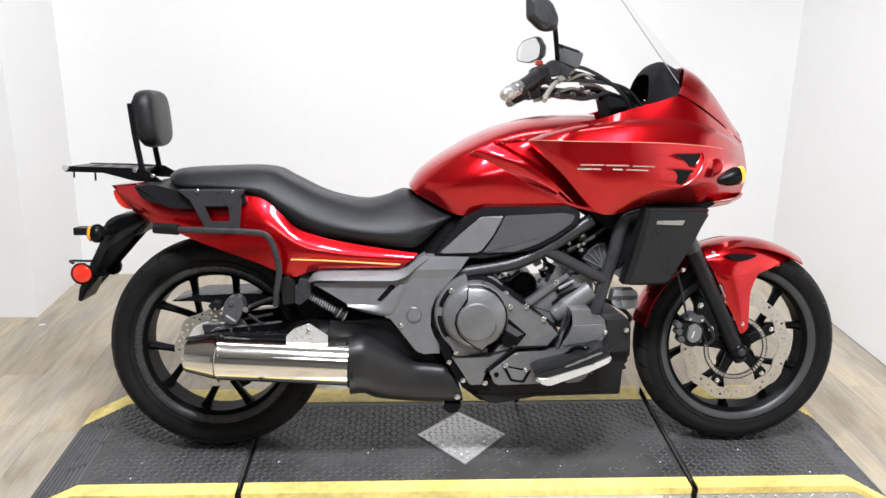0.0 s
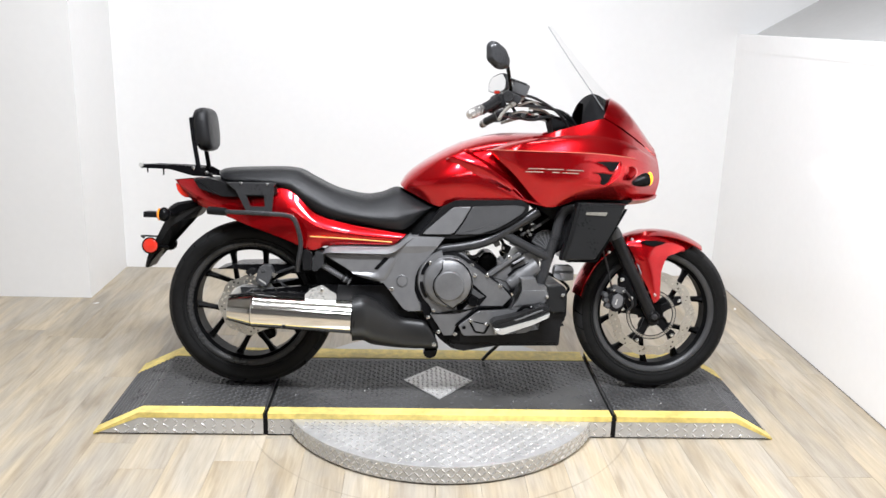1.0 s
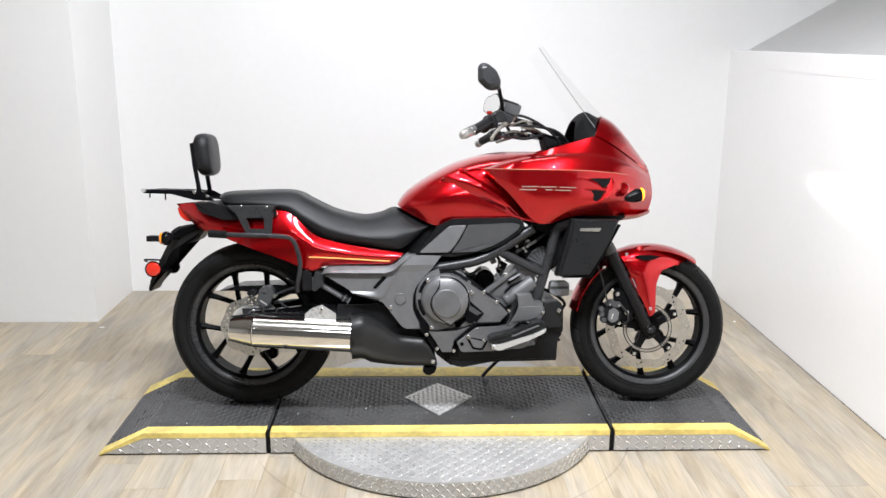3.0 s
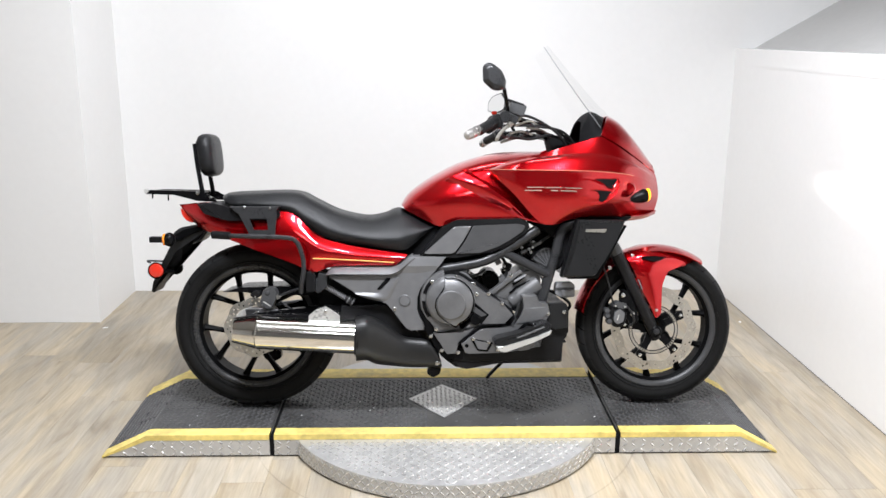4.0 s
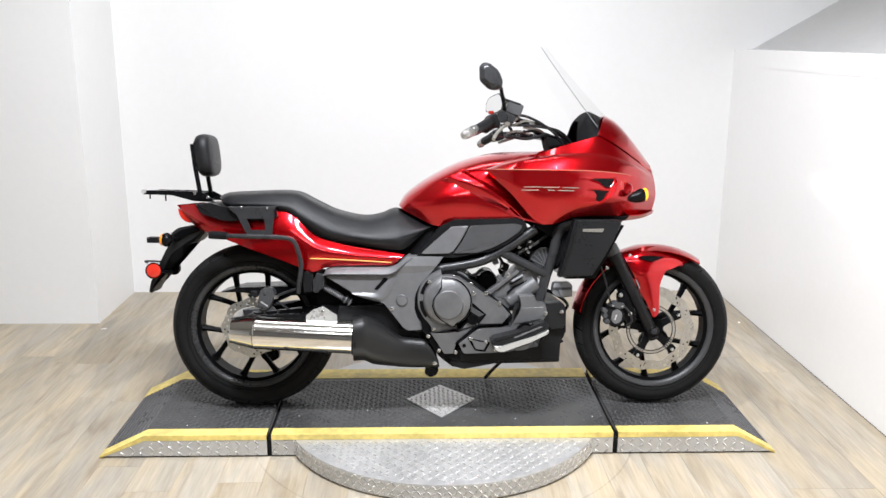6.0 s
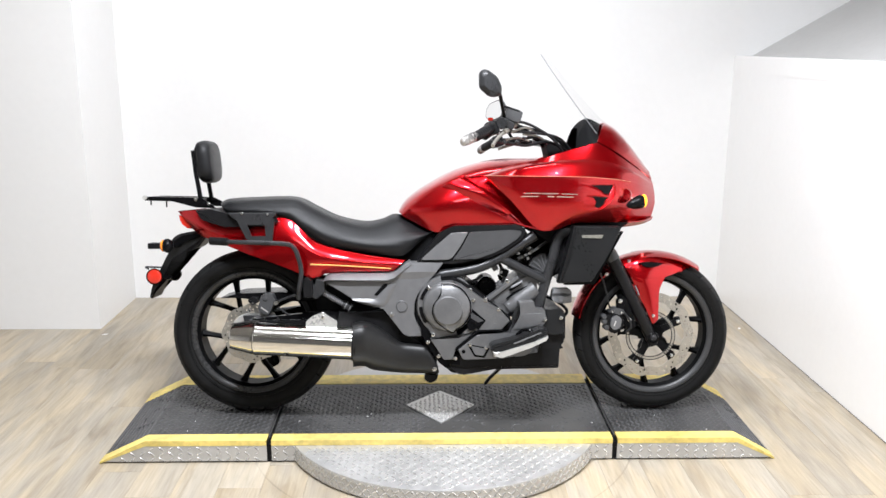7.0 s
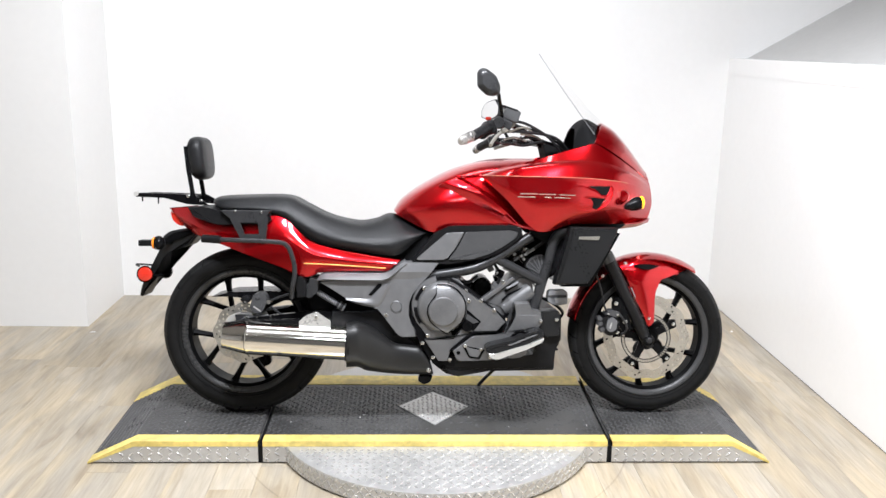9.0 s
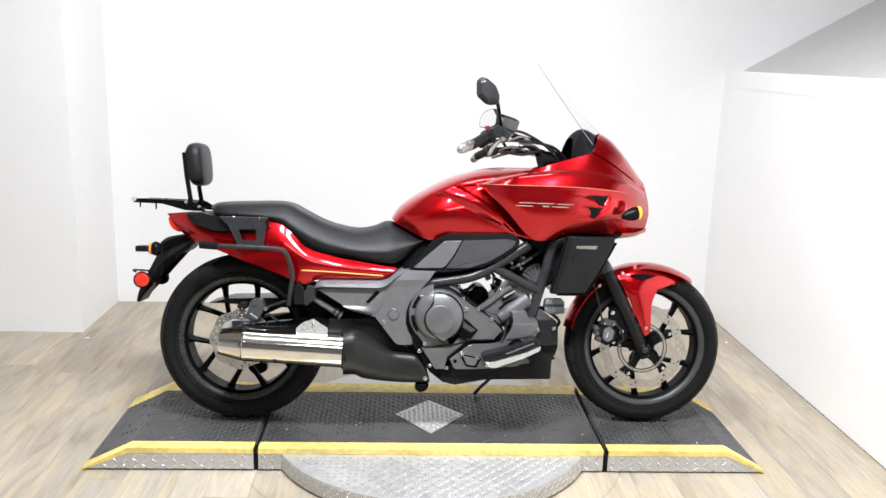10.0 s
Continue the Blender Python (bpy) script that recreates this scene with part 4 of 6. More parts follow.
for s in (1, -1):
    bp("pinstripe", add_tube(bmesh.new(), [(x, s * y, z) for x, y, z in smooth_line([(0.106, -0.204, 0.988), (0.206, -0.251, 0.986), (0.285, -0.265, 0.985), (0.384, -0.271, 0.984), (0.487, -0.258, 0.981), (0.588, -0.218, 0.973), (0.637, -0.180, 0.966)])], 0.0011, 6), PINSTRIPE, "thin pale pinstripe", fairing)
    # the black covers the openings and also paints the shade in their recesses
    for outline in ([(0.455, 0.9555), (0.480, 0.9575), (0.520, 0.9568), (0.565, 0.954), (0.558, 0.936), (0.548, 0.922), (0.529, 0.923), (0.514, 0.938), (0.490, 0.947)],
                    [(0.458, 0.9165), (0.482, 0.9165), (0.508, 0.9155), (0.543, 0.911), (0.527, 0.885), (0.513, 0.871), (0.497, 0.876), (0.500, 0.895), (0.490, 0.909)]):
        hole = bmesh.new()
        rim = [hole.verts.new((x, s * on_fairing(x, z, -0.0022)[1], z)) for x, z in rounded(outline, 0.003, 2)]
        floor_rim = [hole.verts.new((v.co.x, v.co.y + s * 0.012, v.co.z)) for v in rim]
        n = len(rim)
        hole.faces.new(rim)
        hole.faces.new(floor_rim)
        for k in range(n):
            hole.faces.new((rim[k], rim[(k + 1) % n], floor_rim[(k + 1) % n], floor_rim[k]))
        bp("vent", hole, MATTE, "black air outlet, widened over its shaded red recess", fairing)
    arc = smooth_line([Vector(on_fairing(x, z, 0.002)) for x, z in ((0.568, 0.957), (0.574, 0.940), (0.562, 0.908), (0.540, 0.883), (0.515, 0.867))], 6)
    bp("vent_blade", add_tube(bmesh.new(), [(p.x, s * p.y, p.z) for p in arc], [0.001 + 0.0024 * math.sin(math.pi * min(1, 0.12 + 0.8 * k / (len(arc) - 1))) for k in range(len(arc))], 10), RED, "", fairing)
    for line, r in (([(0.298, 0.9245), (0.268, 0.9245), (0.238, 0.9245)], 0.0021), ([(0.230, 0.9135), (0.260, 0.9135), (0.290, 0.9135)], 0.0021), ([(0.303, 0.9235), (0.332, 0.9235), (0.362, 0.9235)], 0.0021),
                    ([(0.322, 0.9135), (0.346, 0.9125)], 0.0024), ([(0.372, 0.9225), (0.400, 0.922), (0.431, 0.921)], 0.0019), ([(0.356, 0.9125), (0.384, 0.912), (0.414, 0.911)], 0.0019)):
        bp("emblem", add_tube(bmesh.new(), [(x, s * on_fairing(x, z, 0.0005)[1], z) for x, z in line], r, 6), BOLT, "chrome emblem bar", fairing)
    base = bp("turn_signal_base", lathe([(0, -0.005), (0.018, -0.003), (0.022, 0.004), (0, 0.004)], ([(0.619, 0.919)][0][0], s * -0.2, [(0.619, 0.919)][0][1]), 20), RED, "", fairing)
    a, b = [(0.617, -0.220, 0.880), (0.678, -0.210, 0.897)]
    signal = bp("front_turn_signal", add_tube(bmesh.new(), [Vector((a[0] + (b[0] - a[0]) * t, s * (a[1] + (b[1] - a[1]) * t), a[2] + (b[2] - a[2]) * t)) for t in (0, 0.12, 0.35, 0.6, 0.85, 1.0)],
                                               [0.006, 0.012, 0.019, 0.023, 0.025, 0.022], 16), BLACK, "black turn signal with lit amber lens")
    bp("lens", ball((b[0] + 0.003, s * b[1], b[2]), (0.012, 0.024, 0.024)), AMBERLIT, "lit amber lens", signal)
shield = bp("windshield", skin([
    [(0.311, -0.130, 1.431), (0.367, -0.155, 1.343), (0.438, -0.170, 1.241), (0.513, -0.175, 1.140)],
    [(0.330, -0.070, 1.444), (0.399, -0.085, 1.354), (0.483, -0.100, 1.250), (0.545, -0.105, 1.176)],
    [(0.343, 0.000, 1.456), (0.420, 0.000, 1.366), (0.514, -0.000, 1.259), (0.581, 0.000, 1.191)]], 16, 4, 0.0, True), GLASS, "clear raked windshield", None)
shield.visible_shadow = False
for sgn in (1,):
    bp("shield_edge", add_tube(bmesh.new(), [(x, sgn * y, z) for x, y, z in smooth_line([(0.311, -0.130, 1.431), (0.367, -0.155, 1.343), (0.438, -0.170, 1.241), (0.513, -0.175, 1.140)])], 0.0014, 6), PALEGREY, "grey polished edge", shield)
bp("dash_hood", skin([
    [(0.446, -0.115, 1.066), (0.474, -0.145, 1.075), (0.505, -0.160, 1.100), (0.526, -0.160, 1.117)],
    [(0.450, -0.110, 1.118), (0.466, -0.122, 1.150), (0.491, -0.140, 1.163), (0.525, -0.140, 1.142)],
    [(0.460, -0.068, 1.164), (0.478, -0.078, 1.186), (0.497, -0.090, 1.197), (0.537, -0.100, 1.170)],
    [(0.457, 0.000, 1.173), (0.480, -0.000, 1.197), (0.515, -0.000, 1.208), (0.563, 0.000, 1.185)]], 16, 4, 0.004, True), MATTE, "black instrument hood")
bp("inner_panel", prism([(0.277, 0.988), (0.423, 1.069), (0.518, 1.103), (0.540, 1.074), (0.584, 0.990), (0.544, 0.885), (0.332, 0.862)], -0.16, 0.16, 0.01), MATTE, "black inner fairing panel")

bp("fairing_lower_panel", prism([(0.277, 0.821), (0.648, 0.815), (0.595, 0.780), (0.437, 0.775), (0.386, 0.631), (0.334, 0.610), (0.363, 0.737), (0.288, 0.779)], -0.14, 0.14, 0.005), MATTE, "black inner lower panel")
# added black filler, closes the see-through gap between seat and side cover
bp("seat_gap_filler", prism([(-0.511, 0.687), (-0.237, 0.678), (-0.141, 0.657), (-0.057, 0.764), (-0.080, 0.780), (-0.216, 0.773), (-0.385, 0.751)], -0.11, 0.11, 0.005), MATTE, "black filler below the seat and tank")

# tank
tank = bp("fuel_tank", skin([
    [(-0.190, -0.100, 0.836), (-0.080, -0.140, 0.782), (-0.029, -0.160, 0.791), (0.074, -0.168, 0.801), (0.198, -0.168, 0.804), (0.284, -0.150, 0.797), (0.326, -0.150, 0.789)],
    [(-0.199, -0.090, 0.843), (-0.132, -0.150, 0.856), (-0.030, -0.185, 0.879), (0.072, -0.188, 0.880), (0.176, -0.178, 0.855), (0.273, -0.155, 0.814), (0.326, -0.150, 0.801)],
    [(-0.208, -0.060, 0.851), (-0.170, -0.105, 0.880), (-0.091, -0.135, 0.927), (-0.009, -0.155, 0.960), (0.073, -0.160, 0.982), (0.186, -0.160, 0.987), (0.312, -0.150, 0.977)],
    [(-0.211, -0.030, 0.856), (-0.179, -0.055, 0.895), (-0.107, -0.075, 0.945), (-0.006, -0.085, 0.998), (0.088, -0.090, 1.028), (0.182, -0.095, 1.039), (0.308, -0.100, 1.042)],
    [(-0.211, 0.000, 0.857), (-0.183, 0.000, 0.899), (-0.110, 0.000, 0.953), (-0.003, -0.000, 1.010), (0.105, 0.000, 1.043), (0.192, 0.000, 1.055), (0.322, -0.000, 1.058)]], 50, 5, 0.0, True), RED, "candy red fuel tank")
for s in (1, -1):
    bp("tank_ridge", skin([[(x, s * y, z) for x, y, z in c] for c in (
        [(-0.050, -0.150, 0.947), (0.014, -0.176, 0.916), (0.080, -0.186, 0.887), (0.133, -0.184, 0.860), (0.185, -0.176, 0.836)],
        [(-0.030, -0.172, 0.958), (0.035, -0.196, 0.936), (0.097, -0.205, 0.906), (0.150, -0.205, 0.872), (0.190, -0.196, 0.846)],
        [(0.020, -0.176, 0.974), (0.071, -0.198, 0.946), (0.118, -0.207, 0.917), (0.171, -0.207, 0.878), (0.198, -0.198, 0.854)])], 30, 5, 0.003, False), RED, "", tank)
    bp("tank_scoop", skin([[(x, s * y, z) for x, y, z in c] for c in (
        [(0.020, -0.176, 0.974), (0.071, -0.198, 0.946), (0.118, -0.207, 0.917), (0.171, -0.207, 0.878), (0.198, -0.198, 0.854), (0.240, -0.185, 0.815)],
        [(0.060, -0.150, 0.979), (0.105, -0.155, 0.953), (0.154, -0.158, 0.920), (0.205, -0.158, 0.880), (0.240, -0.155, 0.845), (0.275, -0.155, 0.806)],
        [(0.108, -0.120, 0.984), (0.150, -0.115, 0.950), (0.205, -0.110, 0.905), (0.255, -0.110, 0.860), (0.285, -0.110, 0.825), (0.320, -0.115, 0.795)])], 30, 4, 0.003, False), RED, "", tank)
    bp("tank_shelf", skin([[(x, s * y, z) for x, y, z in c] for c in (
        [(0.010, -0.165, 0.985), (0.060, -0.165, 0.988), (0.115, -0.165, 0.990)],
        [(0.020, -0.176, 0.974), (0.060, -0.150, 0.979), (0.108, -0.120, 0.984)])], 12, 3, 0.003, False), RED, "", tank)

# air box covers
for s in (1, -1):
    cover = bp("airbox_cover", prism(rounded([(-0.146, 0.671), (-0.060, 0.779), (-0.008, 0.805), (0.229, 0.810), (0.259, 0.792), (0.253, 0.765), (0.189, 0.719), (0.127, 0.689), (-0.007, 0.666)], 0.012), s * -0.182, s * -0.11, 0.006), PLASTIC, "black side cover with grey insert")
    bp("insert", prism(rounded([(-0.129, 0.681), (-0.074, 0.731), (-0.017, 0.780), (0.047, 0.783), (0.016, 0.729), (-0.018, 0.683)], 0.008), s * -0.19, s * -0.17, 0.004), GREY, "dark grey satin insert", cover)
    bp("insert", prism(rounded([(0.051, 0.783), (0.212, 0.791), (0.243, 0.784), (0.236, 0.766), (0.184, 0.730), (0.140, 0.706), (0.078, 0.685), (-0.012, 0.679), (0.025, 0.731)], 0.008), s * -0.188, s * -0.17, 0.004), GREYDARK, "dark grey satin insert", cover)

# black filler added where the wall showed between cover and frame tube
bp("airbox_gap_filler", prism([(-0.140, 0.672), (0.000, 0.668), (0.130, 0.690), (0.190, 0.722), (0.250, 0.765), (0.240, 0.735), (0.150, 0.672), (0.050, 0.642), (-0.080, 0.630)], -0.13, 0.13), MATTE, "black filler below the airbox cover")

# seat
bp("seat", skin([
    [(-0.860, -0.100, 0.860), (-0.824, -0.125, 0.847), (-0.730, -0.135, 0.842), (-0.627, -0.138, 0.828), (-0.566, -0.140, 0.783), (-0.472, -0.150, 0.732), (-0.338, -0.160, 0.707), (-0.218, -0.160, 0.693), (-0.181, -0.150, 0.701), (-0.127, -0.130, 0.745), (-0.077, -0.110, 0.780)],
    [(-0.862, -0.110, 0.871), (-0.827, -0.140, 0.862), (-0.727, -0.152, 0.861), (-0.614, -0.155, 0.851), (-0.559, -0.155, 0.817), (-0.464, -0.165, 0.768), (-0.337, -0.178, 0.739), (-0.230, -0.175, 0.738), (-0.173, -0.155, 0.753), (-0.121, -0.135, 0.769), (-0.077, -0.110, 0.782)],
    [(-0.869, -0.090, 0.879), (-0.835, -0.110, 0.888), (-0.733, -0.115, 0.895), (-0.599, -0.115, 0.894), (-0.533, -0.115, 0.863), (-0.444, -0.120, 0.820), (-0.339, -0.130, 0.794), (-0.263, -0.125, 0.801), (-0.201, -0.110, 0.813), (-0.136, -0.090, 0.800), (-0.078, -0.070, 0.782)],
    [(-0.882, -0.040, 0.881), (-0.848, -0.050, 0.899), (-0.745, -0.050, 0.906), (-0.608, -0.050, 0.907), (-0.543, -0.050, 0.880), (-0.450, -0.050, 0.836), (-0.344, -0.050, 0.813), (-0.276, -0.050, 0.822), (-0.221, -0.050, 0.840), (-0.148, -0.040, 0.814), (-0.079, -0.030, 0.780)],
    [(-0.891, 0.000, 0.883), (-0.859, 0.000, 0.900), (-0.754, 0.000, 0.907), (-0.615, 0.000, 0.908), (-0.549, 0.000, 0.881), (-0.455, 0.000, 0.836), (-0.347, 0.000, 0.813), (-0.278, 0.000, 0.822), (-0.224, 0.000, 0.842), (-0.150, 0.000, 0.814), (-0.079, 0.000, 0.778)]], 60, 4, 0.0, True), VINYL, "black stepped vinyl seat", angle=60)

# tail
tail = bp("tail_cowl", skin([
    [(-0.991, -0.070, 0.795), (-0.940, -0.100, 0.764), (-0.876, -0.130, 0.743), (-0.748, -0.157, 0.696), (-0.623, -0.173, 0.653), (-0.542, -0.176, 0.619), (-0.510, -0.170, 0.616), (-0.469, -0.165, 0.630), (-0.358, -0.172, 0.638), (-0.230, -0.168, 0.638)],
    [(-1.006, -0.080, 0.825), (-0.939, -0.120, 0.800), (-0.862, -0.142, 0.781), (-0.747, -0.160, 0.771), (-0.622, -0.178, 0.760), (-0.560, -0.184, 0.728), (-0.499, -0.188, 0.694), (-0.448, -0.188, 0.682), (-0.356, -0.188, 0.672), (-0.205, -0.176, 0.661)],
    [(-1.031, -0.070, 0.854), (-0.952, -0.105, 0.858), (-0.893, -0.120, 0.834), (-0.770, -0.140, 0.823), (-0.646, -0.150, 0.834), (-0.594, -0.156, 0.817), (-0.553, -0.160, 0.780), (-0.502, -0.162, 0.739), (-0.378, -0.168, 0.707), (-0.187, -0.165, 0.677)]], 60, 6, 0.004, True), RED, "candy red tail cowl")
bp("pinstripe", tube([(-0.529, -0.190, 0.665), (-0.438, -0.192, 0.662), (-0.336, -0.190, 0.656), (-0.236, -0.182, 0.649)], 0.0024, 6), GOLD, "thin gold pinstripe", tail)
bp("tail_top", prism([(-1.037, 0.855), (-0.966, 0.862), (-0.951, 0.835), (-0.872, 0.814), (-0.852, 0.778), (-0.977, 0.784)], -0.075, 0.075, 0.006), RED, "", tail)
bp("tail_lamp", prism([(-1.033, 0.843), (-1.018, 0.834), (-0.986, 0.788), (-1.007, 0.792), (-1.027, 0.813)], -0.07, 0.07, 0.006, 0.004), REDLENS, "red tail lamp lens")
bp("tail_seat_base", prism([(-0.947, 0.861), (-0.886, 0.864), (-0.829, 0.848), (-0.654, 0.845), (-0.646, 0.820), (-0.667, 0.803), (-0.840, 0.800), (-0.923, 0.826)], -0.17, 0.17, 0.005, 0.006), PLASTIC, "black grab rail base")
rack = bp("luggage_rack", prism([(-1.153, 0.910), (-1.004, 0.907), (-0.938, 0.903), (-0.909, 0.887), (-0.885, 0.866), (-0.963, 0.870), (-1.045, 0.892), (-1.148, 0.895)], -0.105, -0.099, 0.001, 0.003), BLACK, "black flat luggage rack")
bp("rack_side", prism([(-1.153, 0.910), (-1.004, 0.907), (-0.938, 0.903), (-0.909, 0.887), (-0.885, 0.866), (-0.963, 0.870), (-1.045, 0.892), (-1.148, 0.895)], 0.099, 0.105, 0.001, 0.003), BLACK, "", rack)
for x, z in [(-1.143, 0.904), (-1.096, 0.904), (-1.049, 0.902), (-1.002, 0.901), (-0.957, 0.895)]:
    bp("rack_bar", tube([(x, -0.1, z), (x, 0.1, z)], 0.005, 8), BLACK, "", rack)
a, b = [(-1.149, 0.908), (-0.952, 0.901)]
bp("rack_plate", add_prism(bmesh.new(), [(a[0], a[1] - 0.004), (b[0], b[1] - 0.004), (b[0], b[1] + 0.0), (a[0], a[1] + 0.0)], -0.098, 0.098), BLACK, "", rack)
bp("rack_cap", lathe([(0, -0.112), (0.008, -0.112), (0.009, -0.1), (0, -0.1)], ([(-1.145, 0.906)][0][0], 0, [(-1.145, 0.906)][0][1]), 12), SILVER, "", rack)
for q in ([(-1.123, 0.902), (-1.123, 0.879)], [(-1.066, 0.898), (-1.066, 0.871)]):
    bp("rack_hook", tube([(q[0][0], -0.106, q[0][1]), (q[1][0], -0.106, q[1][1])], 0.0028, 8), BLACK, "", rack)
for x, z in [(-0.959, 0.899), (-0.912, 0.883)]:
    bike_bolt(x, z, -0.107, rack, 0.006)
pad, hoops = bmesh.new(), []
for deep, wide in ((-0.028, 0.80), (-0.026, 0.87), (-0.02, 0.95), (-0.008, 1.0), (0.006, 1.0), (0.018, 0.955), (0.025, 0.88), (0.028, 0.78), (0.031, 0.5), (0.032, 0.2)):
    hoops.append([pad.verts.new((deep, 0.105 * wide * math.copysign(abs(math.cos(a)) ** 0.55, math.cos(a)), 0.08 * wide * math.copysign(abs(math.sin(a)) ** 0.6, math.sin(a)) * (1 - 0.06 * math.sin(a)))) for a in [math.tau * k / 48 for k in range(48)]])
for a, b in zip(hoops, hoops[1:]):
    for k in range(48):
        pad.faces.new((a[k], a[(k + 1) % 48], b[(k + 1) % 48], b[k]))
pad.faces.new(hoops[0])
pad.faces.new(hoops[-1])
rest = bp("backrest_pad", pad, VINYL, "black vinyl passenger backrest pad", angle=70)
rest.data.transform(Matrix.Translation((0, 0, H)))
p = [(-0.940, 1.044)][0]
bmesh_turn = Matrix.Rotation(radians(-6), 4, "Y")
rest.data.transform(Matrix.Translation((p[0] + 0.006, 0, p[1] - H)) @ bmesh_turn)
shell = bp("backrest_shell", box((0, 0, 0), (0.016, 0.19, 0.11), 0.007), PLASTIC, "black moulded backrest shell", rest)
shell.data.transform(Matrix.Translation((p[0] - 0.022, 0, p[1] - 0.008)) @ bmesh_turn)
for y in (-0.082, 0.082):
    q = [(-0.972, 1.080), (-0.963, 0.998), (-0.946, 0.895)]
    bar = add_tube(bmesh.new(), [(x, y, z) for x, z in q], 0.0085, 8)
    bp("backrest_upright", bar, BLACK, "black flat-bar upright", rest)

# luggage side bracket
for s in (1, -1):
    rail = bp("side_rail", add_tube(bmesh.new(), [(x, s * y, z) for x, y, z in smooth_line([(-0.876, -0.200, 0.750), (-0.776, -0.215, 0.748), (-0.626, -0.220, 0.743), (-0.586, -0.220, 0.731), (-0.568, -0.220, 0.694), (-0.558, -0.218, 0.641), (-0.567, -0.215, 0.576), (-0.571, -0.200, 0.541)])], 0.0085, 10), FRAME, "black tubular pannier rail")
    bp("rail_sleeve", add_tube(bmesh.new(), [(x, s * y, z) for x, y, z in [(-0.886, -0.200, 0.752), (-0.821, -0.210, 0.749)]], 0.0145, 12), PLASTIC, "", rail)
    plate = bmesh.new()
    o, i = [(-0.796, 0.831), (-0.656, 0.832), (-0.665, 0.748), (-0.754, 0.748)], [(-0.756, 0.809), (-0.693, 0.809), (-0.689, 0.768), (-0.740, 0.768)]
    for yy in (s * -0.188, s * -0.182):
        ov, iv = [plate.verts.new((x, yy, z)) for x, z in o], [plate.verts.new((x, yy, z)) for x, z in i]
        for k in range(4):
            plate.faces.new((ov[k], ov[(k + 1) % 4], iv[(k + 1) % 4], iv[k]))
    plate.verts.ensure_lookup_table()
    for k in range(4):
        j = (k + 1) % 4
        plate.faces.new((plate.verts[k], plate.verts[j], plate.verts[8 + j], plate.verts[8 + k]))
        plate.faces.new((plate.verts[4 + k], plate.verts[4 + j], plate.verts[12 + j], plate.verts[12 + k]))
    bp("bracket_plate", plate, FRAME, "black bracket plate with a window", rail)
    bp("bracket_arm", prism([(-0.826, 0.852), (-0.647, 0.853), (-0.664, 0.829), (-0.800, 0.828)], s * -0.188, s * -0.14, 0.003), FRAME, "", rail)
for x, z in [(-0.773, 0.849), (-0.681, 0.846)]:
    bike_bolt(x, z, -0.186, rail, 0.0065)
bp("rear_bracket", prism([(-0.558, 0.610), (-0.540, 0.620), (-0.522, 0.602), (-0.522, 0.544), (-0.554, 0.542)], -0.195, -0.16, 0.003, 0.006), PLASTIC, "black passenger peg bracket")
bp("peg_bracket", prism([(-0.510, 0.612), (-0.477, 0.604), (-0.481, 0.560), (-0.510, 0.535), (-0.526, 0.545)], -0.18, -0.12, 0.003, 0.006), FRAME, "grey peg bracket")

# rear mudguard with lamps
guard = bp("rear_mudguard", prism(rounded([(-1.067, 0.746), (-1.038, 0.769), (-0.964, 0.780), (-0.934, 0.755), (-0.966, 0.717), (-1.022, 0.697), (-1.060, 0.678), (-1.095, 0.610), (-1.141, 0.522), (-1.154, 0.526), (-1.142, 0.567), (-1.103, 0.648), (-1.077, 0.699)], 0.008), -0.06, 0.06, 0.008), GUARD, "glossy black rear mudguard and plate holder")
bp("mudguard_skin", prism(rounded([(-1.059, 0.742), (-1.021, 0.763), (-0.962, 0.774), (-0.954, 0.757), (-1.013, 0.738), (-1.051, 0.714)], 0.006), -0.07, 0.07, 0.006), BLACK, "", guard)
for s in (1, -1):
    x, z = [(-1.054, 0.731)][0]
    sig = bp("rear_turn_signal", ball((x, s * -0.15, z), (0.022, 0.026, 0.026)), BLACK, "black rear turn signal with amber lens")
    bp("signal_stalk", tube([(x + 0.02, s * -0.05, z - 0.004), (x + 0.004, s * -0.13, z)], 0.009, 10), BLACK, "", sig)
    bp("lens", ball((x - 0.0165, s * -0.15, z), (0.009, 0.022, 0.022)), AMBER, "amber lens", sig)
x, z = [(-1.139, 0.720)][0]
bp("plate_lamp", box((x, 0, z), (0.055, 0.05, 0.022), 0.003), PLASTIC, "black number plate lamp")
x, z = [(-1.119, 0.612)][0]
reflector = bp("side_reflector", lathe([(0, -0.108), (0.022, -0.107), (0.026, -0.104), (0.028, -0.098), (0, -0.096)], (x, 0, z), 28), REDLENS, "round red reflector")
bp("reflector_cup", lathe([(0.029, -0.106), (0.031, -0.102), (0.027, -0.09), (0, -0.085)], (x, 0, z), 28), BLACK, "", reflector)
bp("reflector_arm", tube([(x + 0.02, -0.09, z - 0.005), (x + 0.05, -0.05, z - 0.01)], 0.006, 8), BLACK, "", reflector)
bp("reflector_arm", tube([(x - 0.02, -0.1, z + 0.028), (x - 0.03, -0.1, z + 0.036), (x + 0.02, -0.08, z + 0.032)], 0.0035, 8), FRAME, "", reflector)
x, z = [(-1.102, 0.601)][0]
bp("far_reflector", lathe([(0, 0.09), (0.026, 0.09), (0.028, 0.1), (0, 0.106)], (x, 0, z), 24), BLACK, "black back of the far reflector")

